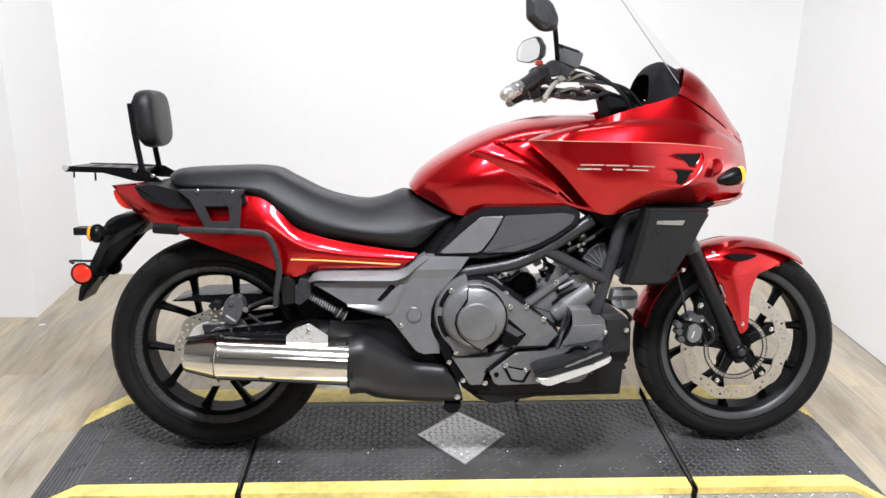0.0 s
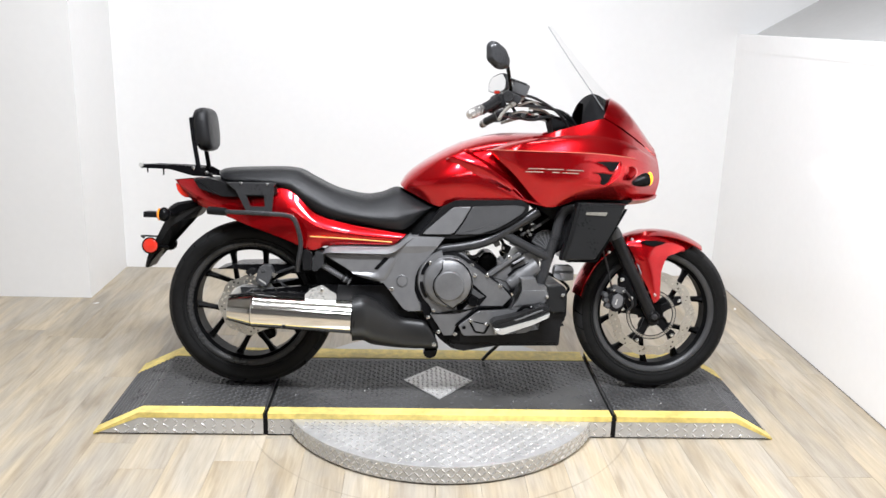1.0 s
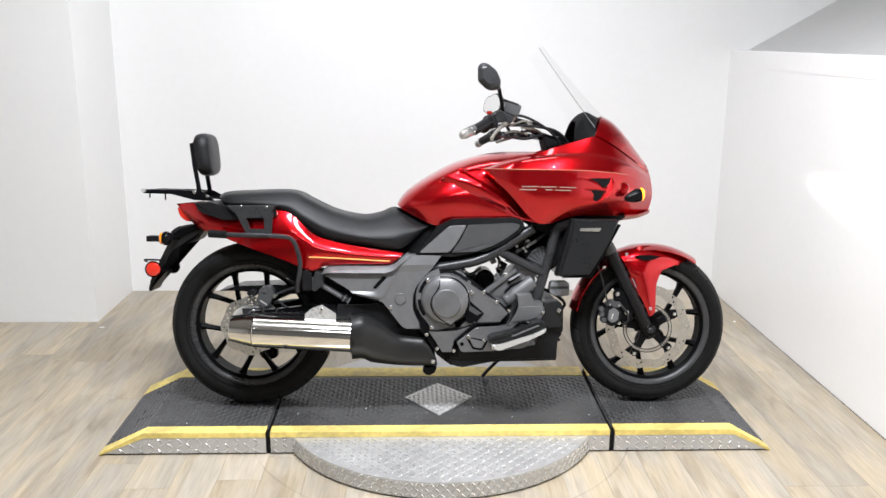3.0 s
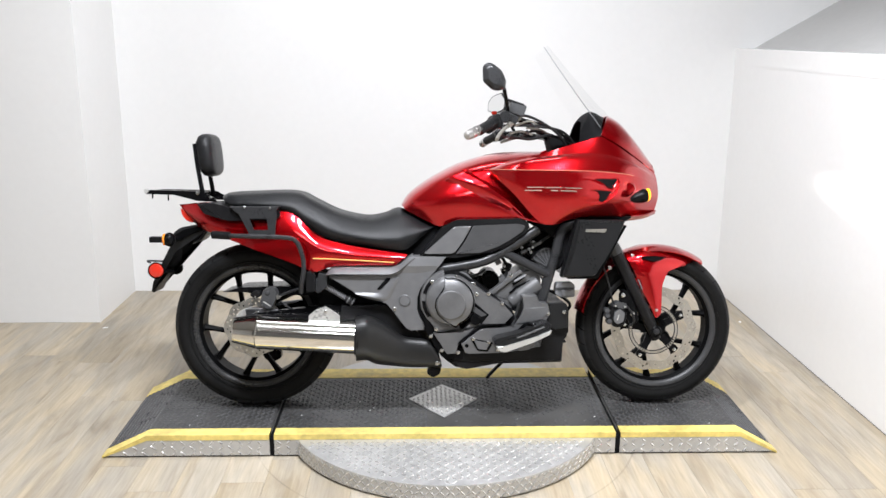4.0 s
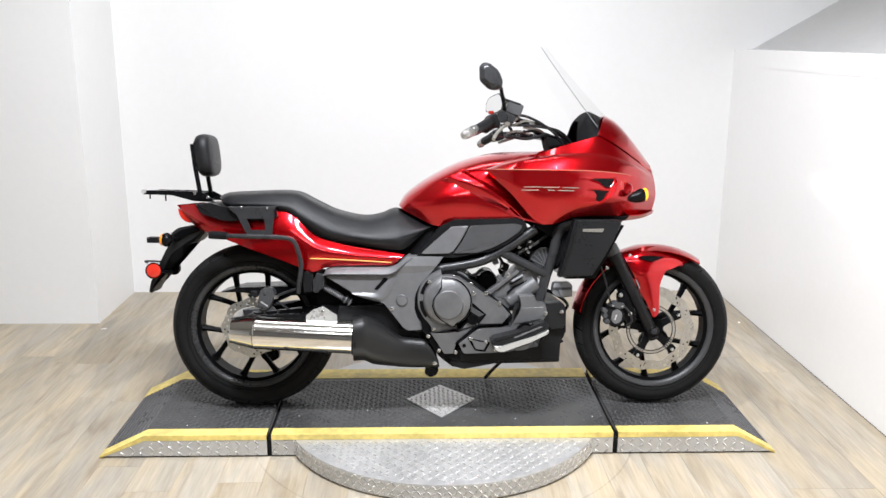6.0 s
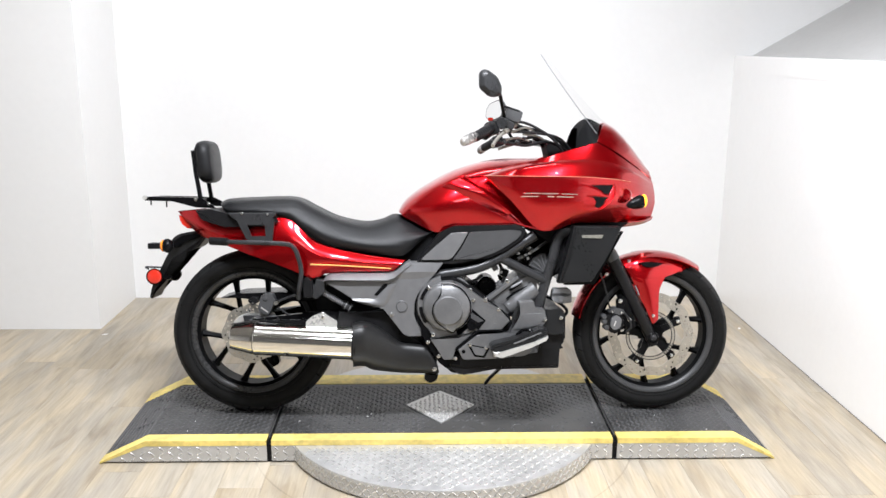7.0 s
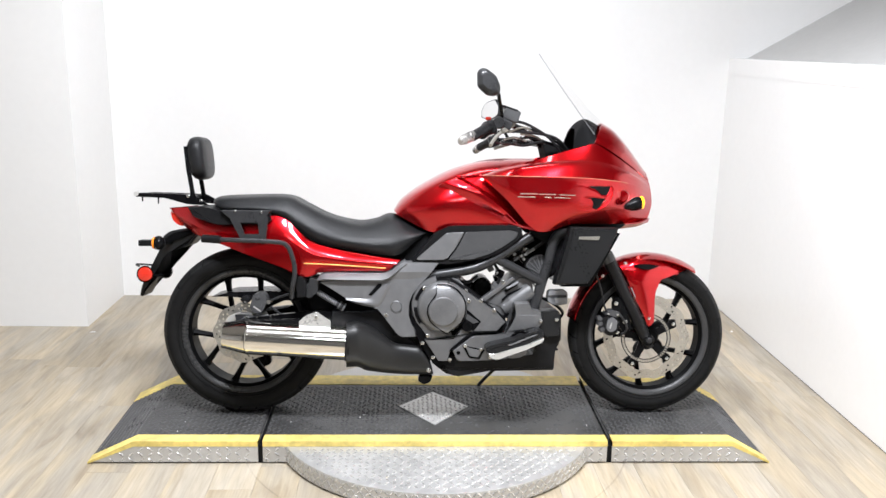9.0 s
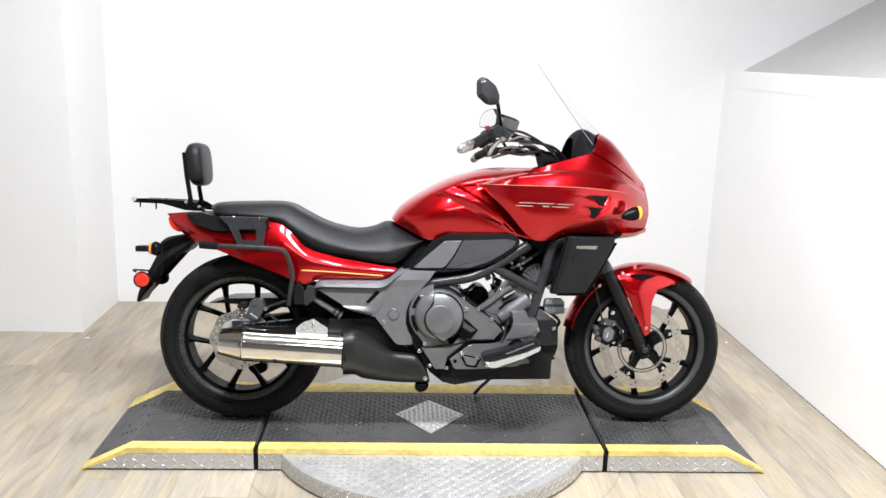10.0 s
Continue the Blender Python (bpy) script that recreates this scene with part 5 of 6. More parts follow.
# frame and side covers
for s in (1, -1):
    bar = bp("frame_tube", add_tube(bmesh.new(), smooth_line([(x, s * -0.155, z) for x, z in [(-0.114, 0.616), (-0.006, 0.631), (0.087, 0.650), (0.160, 0.684), (0.232, 0.730), (0.294, 0.770)]]), 0.0195, 14), FRAME, "dark grey tubular frame")
    bp("frame_brace", tube([(x, s * -0.155, z) for x, z in [(0.168, 0.684), (0.333, 0.601)]], 0.0165, 14), FRAME, "", bar)
    bp("down_tube", add_tube(bmesh.new(), smooth_line([(x, s * -0.15, z) for x, z in [(0.431, 0.785), (0.393, 0.773), (0.373, 0.739), (0.360, 0.676), (0.334, 0.592), (0.310, 0.503)]]), 0.019, 14), FRAME, "", bar)
    bp("frame_stay", tube([(x, s * -0.14, z) for x, z in [(0.193, 0.649), (0.289, 0.608), (0.321, 0.570)]], 0.0035, 8), PALEGREY, "", bar)
    cover = bp("side_cover", prism(rounded([(-0.475, 0.598), (-0.300, 0.606), (-0.230, 0.606), (-0.206, 0.634), (-0.071, 0.638), (-0.094, 0.609), (-0.117, 0.585), (-0.140, 0.554), (-0.151, 0.522), (-0.152, 0.475), (-0.140, 0.443), (-0.126, 0.424), (-0.124, 0.398), (-0.179, 0.399), (-0.194, 0.411), (-0.225, 0.451), (-0.256, 0.491), (-0.271, 0.507), (-0.298, 0.512), (-0.325, 0.518), (-0.364, 0.531), (-0.402, 0.555), (-0.447, 0.583)], 0.006), s * -0.187, s * -0.13, 0.005), GREY, "grey satin frame side cover")
    bp("cover_beam", skin([[(x, s * y, z) for x, y, z in c] for c in (
        [(-0.484, -0.150, 0.607), (-0.476, -0.150, 0.622), (-0.460, -0.150, 0.633), (-0.402, -0.150, 0.636), (-0.248, -0.150, 0.635), (-0.219, -0.150, 0.643), (-0.193, -0.150, 0.665), (-0.168, -0.150, 0.681)],
        [(-0.484, -0.180, 0.606), (-0.475, -0.180, 0.618), (-0.460, -0.180, 0.628), (-0.402, -0.180, 0.631), (-0.248, -0.180, 0.630), (-0.219, -0.180, 0.638), (-0.193, -0.180, 0.660), (-0.168, -0.178, 0.677)],
        [(-0.482, -0.198, 0.604), (-0.472, -0.200, 0.608), (-0.455, -0.203, 0.610), (-0.400, -0.205, 0.609), (-0.250, -0.205, 0.608), (-0.222, -0.204, 0.618), (-0.198, -0.200, 0.638), (-0.160, -0.190, 0.668)],
        [(-0.480, -0.185, 0.600), (-0.470, -0.185, 0.602), (-0.450, -0.185, 0.603), (-0.400, -0.185, 0.602), (-0.250, -0.185, 0.602), (-0.215, -0.185, 0.608), (-0.190, -0.185, 0.630), (-0.150, -0.180, 0.655)])], 40, 1, 0.003, False, False, False), GREY, "", cover, 25)
    bp("cover_facet", skin([[(x, s * y, z) for x, y, z in c] for c in (
        [(-0.178, -0.150, 0.675), (-0.110, -0.150, 0.675), (-0.045, -0.150, 0.674)],
        [(-0.178, -0.1875, 0.671), (-0.110, -0.1875, 0.671), (-0.047, -0.184, 0.670)],
        [(-0.204, -0.194, 0.636), (-0.135, -0.194, 0.637), (-0.070, -0.190, 0.638)],
        [(-0.214, -0.184, 0.600), (-0.150, -0.184, 0.600), (-0.098, -0.184, 0.604)])], 12, 2, 0.003, False, False, False), GREY, "", cover, 20)
    bp("cover_backing", prism([(-0.200, 0.640), (-0.050, 0.640), (-0.080, 0.600), (-0.105, 0.540), (-0.108, 0.470), (-0.085, 0.400), (-0.210, 0.400), (-0.210, 0.480)], s * -0.165, s * -0.12), MATTE, "", cover)
    bp("cover_slot", prism(rounded([(-0.263, 0.594), (-0.250, 0.594), (-0.250, 0.586), (-0.287, 0.549), (-0.299, 0.552)], 0.003), s * -0.1885, s * -0.18), BLACK, "dark slot", cover)
    bp("cover_lip", skin([[(x, s * y, z) for x, y, z in c] for c in (
        [(-0.384, -0.184, 0.545), (-0.330, -0.186, 0.541), (-0.292, -0.186, 0.543), (-0.262, -0.186, 0.575), (-0.244, -0.186, 0.597)],
        [(-0.376, -0.192, 0.535), (-0.325, -0.194, 0.525), (-0.272, -0.194, 0.522), (-0.246, -0.194, 0.560), (-0.228, -0.192, 0.594)],
        [(-0.366, -0.184, 0.528), (-0.322, -0.186, 0.515), (-0.262, -0.186, 0.508), (-0.232, -0.186, 0.552), (-0.214, -0.186, 0.594)])], 24, 3, 0.003, False), GREY, "", cover)
    x, z = [(-0.197, 0.510)][0]
    bp("pivot_cap", lathe([(0, -0.1905), (0.0175, -0.1905), (0.0185, -0.188), (0.0195, -0.188), (0.0205, -0.1905), (0.022, -0.1895), (0.0225, -0.18), (0, -0.18)], (x, 0 if s > 0 else 0.376, z), 28), GREY, "", cover)
x, z = [(-0.234, 0.481)][0]
bike_bolt(x, z, -0.189, None, 0.007)

# swingarm, shock, rear brake
for s in (1, -1):
    bp("swingarm", prism([(-0.791, 0.443), (-0.739, 0.456), (-0.509, 0.482), (-0.235, 0.489), (-0.214, 0.415), (-0.425, 0.410), (-0.761, 0.382), (-0.792, 0.403)], s * -0.125, s * -0.095, 0.006, 0.008), BLACK, "black box-section swingarm")
bp("hugger", prism([(-0.883, 0.527), (-0.813, 0.545), (-0.659, 0.550), (-0.560, 0.541), (-0.527, 0.515), (-0.725, 0.514), (-0.791, 0.529)], -0.08, 0.08, 0.003), BLACK, "black rear hugger")
a, b = (Vector(v) for v in [(-0.500, -0.150, 0.566), (-0.417, -0.150, 0.516)])
shock = bp("shock_absorber", add_tube(bmesh.new(), [a, b], 0.0072, 12), FRAME, "rear shock absorber with grey spring")
coil = []
for k in range(13 * 10 + 1):
    c = a.lerp(b, k / 130)
    w = (b - a).normalized()
    u = Vector((0, 1, 0)).cross(w).normalized()
    v = w.cross(u)
    t = math.tau * k / 10
    coil.append(c + u * 0.009 * math.cos(t) + v * 0.009 * math.sin(t))
bp("spring", add_tube(bmesh.new(), coil, 0.0026, 6), PALEGREY, "grey coil spring", shock)
w = (b - a).normalized()
for k in range(4):
    bp("shock_ring", add_tube(bmesh.new(), [b + w * (0.002 + 0.009 * k), b + w * (0.008 + 0.009 * k)], 0.0165 if k % 2 else 0.0145, 14), GREY if k % 2 else FRAME, "", shock)
bp("shock_foot", lathe([(0, -0.17), (0.014, -0.17), (0.018, -0.165), (0.018, -0.13), (0, -0.13)], (a.x - 0.012, 0, a.z + 0.006), 18), GREYDARK, "", shock)
cal = bp("rear_caliper", prism(rounded([(-0.728, 0.512), (-0.721, 0.542), (-0.700, 0.552), (-0.677, 0.547), (-0.668, 0.523), (-0.680, 0.496), (-0.693, 0.468), (-0.718, 0.476), (-0.733, 0.494)], 0.006), -0.135, -0.085, 0.007), GREYDARK, "grey cast rear brake caliper with pale mark")
bp("caliper_bridge", prism(rounded([(-0.772, 0.524), (-0.756, 0.537), (-0.734, 0.535), (-0.731, 0.518), (-0.754, 0.506)], 0.004), -0.128, -0.088, 0.004), PLASTIC, "", cal)
bp("caliper_mark", prism([(-0.718, 0.502), (-0.692, 0.484), (-0.695, 0.480), (-0.721, 0.498)], -0.1362, -0.133), SILVER, "pale lettering bar", cal)
bp("caliper_plate", prism(rounded([(-0.770, 0.449), (-0.738, 0.464), (-0.678, 0.467), (-0.638, 0.458), (-0.638, 0.445), (-0.695, 0.442), (-0.751, 0.433)], 0.004), -0.118, -0.1, 0.003), GREY, "grey caliper carrier plate", cal)
bp("banjo", lathe([(0, -0.145), (0.008, -0.145), (0.0095, -0.141), (0.0095, -0.11), (0, -0.11)], (-0.664, 0, 0.518), 14), BOLT, "", cal)
bp("piston_cap", lathe([(0, -0.139), (0.006, -0.139), (0.0085, -0.136), (0.0085, -0.11), (0, -0.11)], (-0.704, 0, 0.532), 18), GREYDARK, "", cal)
for q, r in (([(-0.666, -0.120, 0.517), (-0.631, -0.120, 0.532), (-0.593, -0.120, 0.545)], 0.0045), ([(-0.660, -0.120, 0.499), (-0.626, -0.120, 0.473), (-0.595, -0.120, 0.455)], 0.0045), ([(-0.676, -0.115, 0.485), (-0.637, -0.115, 0.490), (-0.594, -0.115, 0.499)], 0.0035), ([(-0.680, -0.110, 0.467), (-0.634, -0.110, 0.452), (-0.592, -0.115, 0.462), (-0.540, -0.115, 0.460)], 0.004)):
    bp("brake_line", tube(q, r, 8), FRAME, "", cal)
for x, z in [(-0.747, 0.456), (-0.709, 0.454), (-0.659, 0.458), (-0.751, 0.515), (-0.768, 0.486)]:
    bike_bolt(x, z, -0.122, cal, 0.007)
bp("caliper_bracket", prism([(-0.793, 0.465), (-0.730, 0.465), (-0.678, 0.450), (-0.682, 0.429), (-0.783, 0.420)], -0.11, -0.09, 0.003), FRAME, "", cal)
bp("sprocket_guard", prism(rounded([(-0.766, 0.284), (-0.690, 0.285), (-0.688, 0.246), (-0.730, 0.225), (-0.757, 0.248)], 0.006), 0.06, 0.1, 0.004), BLACK, "black chain guard behind the wheel")
bp("brake_rod", tube([(-0.643, -0.120, 0.454), (-0.560, -0.120, 0.465)], 0.004, 8), STEEL, "", cal)

# silencer
MA, MB = (Vector(v) for v in [(-0.816, -0.200, 0.402), (-0.374, -0.200, 0.378)])
way = (MB - MA).normalized()
turn = Vector((1, 0, 0)).rotation_difference(way).to_matrix()


def along_pipe(profile, squash=1.0):
    bm = lathe(profile, (0, 0, 0), 48, "x")
    bmesh.ops.scale(bm, vec=(1, squash, 1), verts=bm.verts[:])
    bmesh.ops.rotate(bm, cent=(0, 0, 0), matrix=turn, verts=bm.verts[:])
    bmesh.ops.translate(bm, vec=MA, verts=bm.verts[:])
    return bm


L = (MB - MA).length
silencer = bp("silencer", along_pipe([(0.0585, 0.085), (0.0612, 0.088), (0.0618, 0.094), (0.0606, 0.1), (0.0608, 0.2), (0.0615, L), (0.05, L)]), CHROME, "polished stainless steel silencer")
bp("end_cone", along_pipe([(0.0, 0.01), (0.034, 0.008), (0.04, 0.0), (0.043, 0.003), (0.058, 0.075), (0.059, 0.0835), (0.057, 0.0845), (0.05, 0.0845)]), CHROME, "polished end cone", silencer)
hs = [(-0.543, 0.436), (-0.543, 0.460), (-0.521, 0.480), (-0.482, 0.495), (-0.431, 0.461), (-0.431, 0.436)]
bp("hanger_bracket", prism(hs, -0.222, -0.214, 0.002, 0.003), SILVER, "pale metal hanger bracket", silencer)
x, z = [(-0.482, 0.478)][0]
bike_bolt(x, z, -0.223, silencer, 0.006)
bp("upper_shield", prism([(-0.820, 0.446), (-0.746, 0.457), (-0.542, 0.464), (-0.542, 0.443), (-0.747, 0.442)], -0.2, -0.16, 0.004), BLACK, "", silencer)
guard2 = bp("silencer_guard", skin([
    [(-0.376, -0.200, 0.452), (-0.341, -0.195, 0.458), (-0.298, -0.185, 0.444), (-0.254, -0.178, 0.415), (-0.205, -0.172, 0.377), (-0.151, -0.170, 0.368), (-0.107, -0.170, 0.360), (-0.085, -0.170, 0.333), (-0.064, -0.170, 0.284)],
    [(-0.374, -0.237, 0.449), (-0.339, -0.234, 0.455), (-0.298, -0.219, 0.440), (-0.253, -0.204, 0.410), (-0.205, -0.191, 0.374), (-0.152, -0.185, 0.364), (-0.108, -0.184, 0.356), (-0.085, -0.183, 0.331), (-0.064, -0.181, 0.286)],
    [(-0.372, -0.261, 0.428), (-0.336, -0.258, 0.434), (-0.298, -0.241, 0.418), (-0.253, -0.221, 0.390), (-0.205, -0.203, 0.358), (-0.152, -0.195, 0.348), (-0.108, -0.193, 0.341), (-0.086, -0.192, 0.321), (-0.064, -0.188, 0.284)],
    [(-0.371, -0.268, 0.391), (-0.334, -0.265, 0.395), (-0.300, -0.247, 0.379), (-0.253, -0.226, 0.356), (-0.205, -0.207, 0.330), (-0.152, -0.198, 0.322), (-0.108, -0.196, 0.317), (-0.086, -0.194, 0.303), (-0.063, -0.190, 0.278)],
    [(-0.371, -0.261, 0.350), (-0.333, -0.258, 0.353), (-0.302, -0.241, 0.336), (-0.253, -0.221, 0.318), (-0.205, -0.203, 0.301), (-0.152, -0.195, 0.294), (-0.108, -0.193, 0.291), (-0.086, -0.192, 0.284), (-0.062, -0.188, 0.271)],
    [(-0.373, -0.237, 0.313), (-0.333, -0.234, 0.315), (-0.304, -0.219, 0.299), (-0.253, -0.204, 0.286), (-0.205, -0.191, 0.276), (-0.152, -0.185, 0.271), (-0.107, -0.184, 0.270), (-0.085, -0.183, 0.268), (-0.061, -0.181, 0.265)],
    [(-0.375, -0.200, 0.290), (-0.335, -0.195, 0.291), (-0.306, -0.185, 0.276), (-0.254, -0.178, 0.267), (-0.205, -0.172, 0.261), (-0.151, -0.170, 0.258), (-0.106, -0.170, 0.258), (-0.084, -0.170, 0.258), (-0.060, -0.170, 0.259)]], 40, 4, 0.004, False), GUARD, "black plastic silencer guard")
bp("guard_collar", along_pipe([(0.058, L - 0.004), (0.066, L - 0.002), (0.067, L + 0.012), (0.062, L + 0.016)]), PLASTIC, "", guard2)
for x, z in [(-0.078, 0.280)]:
    bike_bolt(x, z, -0.2, guard2, 0.008)
bp("guard_foot", prism(rounded([(-0.112, 0.252), (-0.062, 0.252), (-0.070, 0.230), (-0.095, 0.220), (-0.116, 0.235)], 0.005), -0.17, -0.12, 0.003), BLACK, "black stand bracket")
bp("header_box", prism([(-0.440, 0.440), (-0.430, 0.487), (-0.262, 0.490), (-0.214, 0.440), (-0.120, 0.360), (-0.070, 0.300), (-0.064, 0.255), (-0.341, 0.300)], -0.15, 0.1, 0.008), PLASTIC, "black exhaust collector box")

# engine
engine = bp("engine", prism(rounded([(-0.114, 0.572), (-0.079, 0.605), (-0.007, 0.618), (0.066, 0.577), (0.203, 0.468), (0.214, 0.415), (0.100, 0.362), (0.080, 0.278), (-0.004, 0.256), (-0.056, 0.295), (-0.109, 0.362), (-0.126, 0.446)], 0.01), -0.178, 0.17, 0.012), MATTE, "dark cast engine case with grey covers")
x, z = [(-0.029, 0.513)][0]
bp("clutch_ring", lathe([(0.113, -0.17), (0.113, -0.196), (0.109, -0.202), (0.088, -0.205)], (x, 0, z), 48, "y", 104, 136), ENGINE, "", engine)
bp("clutch_cover", lathe([(0.093, -0.18), (0.0925, -0.208), (0.088, -0.219), (0.076, -0.228), (0.05, -0.232), (0, -0.233)], (x, 0, z), 64), ENGINE, "round grey clutch cover", engine)


def dome(outline, centre, reach, high, edge, base, grow=0.0):
    """A dome seen from the side, cut off along an outline."""
    cx, cz = centre
    bm = bmesh.new()
    n, steps = 120, (0.12, 0.3, 0.5, 0.66, 0.8, 0.9, 0.96, 1.0)
    tip = bm.verts.new((cx, high, cz))
    rows = [[] for _ in range(len(steps) + 2)]
    for k in range(n):
        a = math.tau * k / n
        dx, dz = math.cos(a), math.sin(a)
        far = reach * 1.06
        for p, q in zip(outline, outline[1:] + outline[:1]):
            ex, ez = q[0] - p[0], q[1] - p[1]
            det = ez * dx - ex * dz
            if abs(det) < 1e-9:
                continue
            t = (ez * (p[0] - cx) - ex * (p[1] - cz)) / det
            u = (dz * (p[0] - cx) - dx * (p[1] - cz)) / det
            if t > 0 and -0.001 <= u <= 1.001:
                far = min(far, t)
        far += grow
        for row, f in zip(rows, steps):
            r = far * f
            row.append(bm.verts.new((cx + r * dx, high + (edge - high) * (r / reach) ** 3, cz + r * dz)))
        y_end = high + (edge - high) * (far / reach) ** 3
        rows[-2].append(bm.verts.new((cx + (far + 0.0015) * dx, y_end + 0.0025, cz + (far + 0.0015) * dz)))
        rows[-1].append(bm.verts.new((cx + (far + 0.0015) * dx, base, cz + (far + 0.0015) * dz)))
    for k in range(n):
        m = (k + 1) % n
        bm.faces.new((tip, rows[0][k], rows[0][m]))
        for p, q in zip(rows, rows[1:]):
            bm.faces.new((p[k], p[m], q[m], q[k]))
    return bm


face = [(-0.057, 0.598), (-0.052, 0.588), (-0.053, 0.558), (-0.065, 0.537), (-0.078, 0.519), (-0.082, 0.496), (-0.073, 0.469), (-0.052, 0.448), (-0.029, 0.431), (-0.011, 0.420), (-0.001, 0.435), (0.014, 0.443), (0.027, 0.454), (0.037, 0.468), (0.044, 0.483), (0.048, 0.500), (0.049, 0.517), (0.046, 0.533), (0.039, 0.549), (0.029, 0.563), (0.017, 0.575), (0.003, 0.584), (-0.013, 0.590), (-0.030, 0.592), (-0.047, 0.591)]
# black rim paints the shadow line round the raised clutch face
bp("clutch_step_shade", dome(face, (x, z), 0.0935, -0.2405, -0.22, -0.2, 0.0055), BLACK, "black rim for the shaded step of the clutch cover", engine)
bp("clutch_face", dome(face, (x, z), 0.0935, -0.25, -0.226, -0.2), ENGINE, "", engine)
bp("clutch_boss", lathe([(0.054, -0.238), (0.053, -0.2485), (0.049, -0.2525), (0, -0.2535)], (x, 0, z - 0.011), 40), ENGINE, "", engine)
for start, sweep in ((136, 30), (181, 36)):
    bp("clutch_slot", lathe([(0.0915, -0.2065), (0.105, -0.2045)], (x, 0, z), 20, "y", start, sweep), BLACK, "dark slot", engine)
bp("clutch_skirt", prism(rounded([(-0.111, 0.460), (-0.098, 0.427), (-0.083, 0.398), (0.010, 0.397), (-0.000, 0.424)], 0.004), -0.205, -0.17, 0.004), ENGINE, "", engine)
bp("sump_cover", prism(rounded([(-0.094, 0.395), (0.011, 0.396), (0.038, 0.430), (0.055, 0.430), (0.075, 0.419), (0.005, 0.361), (-0.004, 0.344), (-0.011, 0.317), (-0.044, 0.317), (-0.067, 0.355)], 0.003), -0.212, -0.16, 0.0025), ENGINE, "", engine)
bp("cover_gap", prism([(-0.135, 0.481), (-0.121, 0.403), (-0.062, 0.304), (0.016, 0.295), (0.016, 0.331), (-0.044, 0.343), (-0.092, 0.397), (-0.105, 0.439)], -0.2005, -0.16), BLACK, "", engine)
bp("engine_strut", prism(rounded([(-0.016, 0.607), (0.025, 0.586), (0.067, 0.562), (0.109, 0.532), (0.161, 0.499), (0.197, 0.460), (0.163, 0.426), (0.082, 0.424), (0.038, 0.429), (0.067, 0.453), (0.046, 0.504), (0.045, 0.552), (0.017, 0.585)], 0.003), -0.218, -0.17, 0.003), ENGINE, "", engine)
# black and dark grey plates put the recess shade into colour
bp("strut_recess_shade", prism([(0.053, 0.511), (0.109, 0.462), (0.081, 0.427), (0.050, 0.455), (0.043, 0.484)], -0.2195, -0.21), BLACK, "black triangle for the shade in a strut recess", engine)
bp("shaded_recess_floor", prism([(0.057, 0.492), (0.101, 0.462), (0.082, 0.455), (0.053, 0.473)], -0.2205, -0.215), GREYDARK, "", engine)
bp("hose_cap", lathe([(0, -0.222), (0.01, -0.222), (0.0105, -0.226), (0.017, -0.226), (0.02, -0.222), (0.02, -0.16), (0, -0.16)], ([(0.059, 0.446)][0][0], 0, [(0.059, 0.446)][0][1]), 20), BLACK, "", engine)
bp("cover_joint", prism([(-0.005, 0.353), (0.001, 0.364), (0.068, 0.421), (0.083, 0.428), (0.163, 0.430), (0.165, 0.426), (0.085, 0.422), (0.072, 0.415), (0.005, 0.358)], -0.2235, -0.2), BLACK, "dark joint line", engine)
bp("cylinder_block", prism(rounded([(0.119, 0.524), (0.257, 0.618), (0.302, 0.601), (0.314, 0.524), (0.272, 0.471), (0.209, 0.460)], 0.008), -0.14, 0.12, 0.008), ENGINE, "grey cylinder block", engine)
bp("cylinder_flange", prism([(0.113, 0.536), (0.228, 0.619), (0.238, 0.609), (0.125, 0.523)], -0.152, -0.12, 0.003), ENGINE, "", engine)
# raised black strips paint the shade in and under the cylinder's grooves
for q in ([(0.199, 0.567), (0.243, 0.597), (0.248, 0.589), (0.205, 0.559)], [(0.189, 0.533), (0.214, 0.556), (0.267, 0.581), (0.269, 0.576), (0.216, 0.550), (0.192, 0.528)], [(0.189, 0.469), (0.234, 0.505), (0.239, 0.495), (0.200, 0.463)]):
    bp("groove_shade", prism(q, -0.149, -0.13), BLACK, "black strip for the shade of a cylinder groove", engine)
# ribs paler than the block, their lit look put into the colour
for q in ([(0.207, -0.152, 0.575), (0.249, -0.152, 0.598)], [(0.195, -0.152, 0.512), (0.238, -0.152, 0.523)]):
    bp("cylinder_rib", tube(q, 0.0045, 8), PALEGREY, "", engine)
a, b = (Vector(v) for v in [(0.197, -0.130, 0.494), (0.301, -0.130, 0.568)])
bp("head_cover", add_tube(bmesh.new(), [a, a.lerp(b, 0.3), b], [0.026, 0.034, 0.036], 18), ENGINE, "", engine)
bp("lower_cover", prism(rounded([(0.006, 0.357), (0.080, 0.411), (0.210, 0.417), (0.283, 0.432), (0.320, 0.426), (0.308, 0.401), (0.211, 0.386), (0.170, 0.359), (0.156, 0.323), (0.025, 0.319)], 0.008), -0.222, -0.17, 0.006), ENGINE, "", engine)
bp("lower_cover_arm", prism(rounded([(0.228, 0.529), (0.283, 0.532), (0.289, 0.505), (0.323, 0.502), (0.331, 0.463), (0.309, 0.433), (0.226, 0.418), (0.193, 0.418), (0.224, 0.461), (0.235, 0.491)], 0.003), -0.222, -0.16, 0.0025), ENGINE, "", engine)
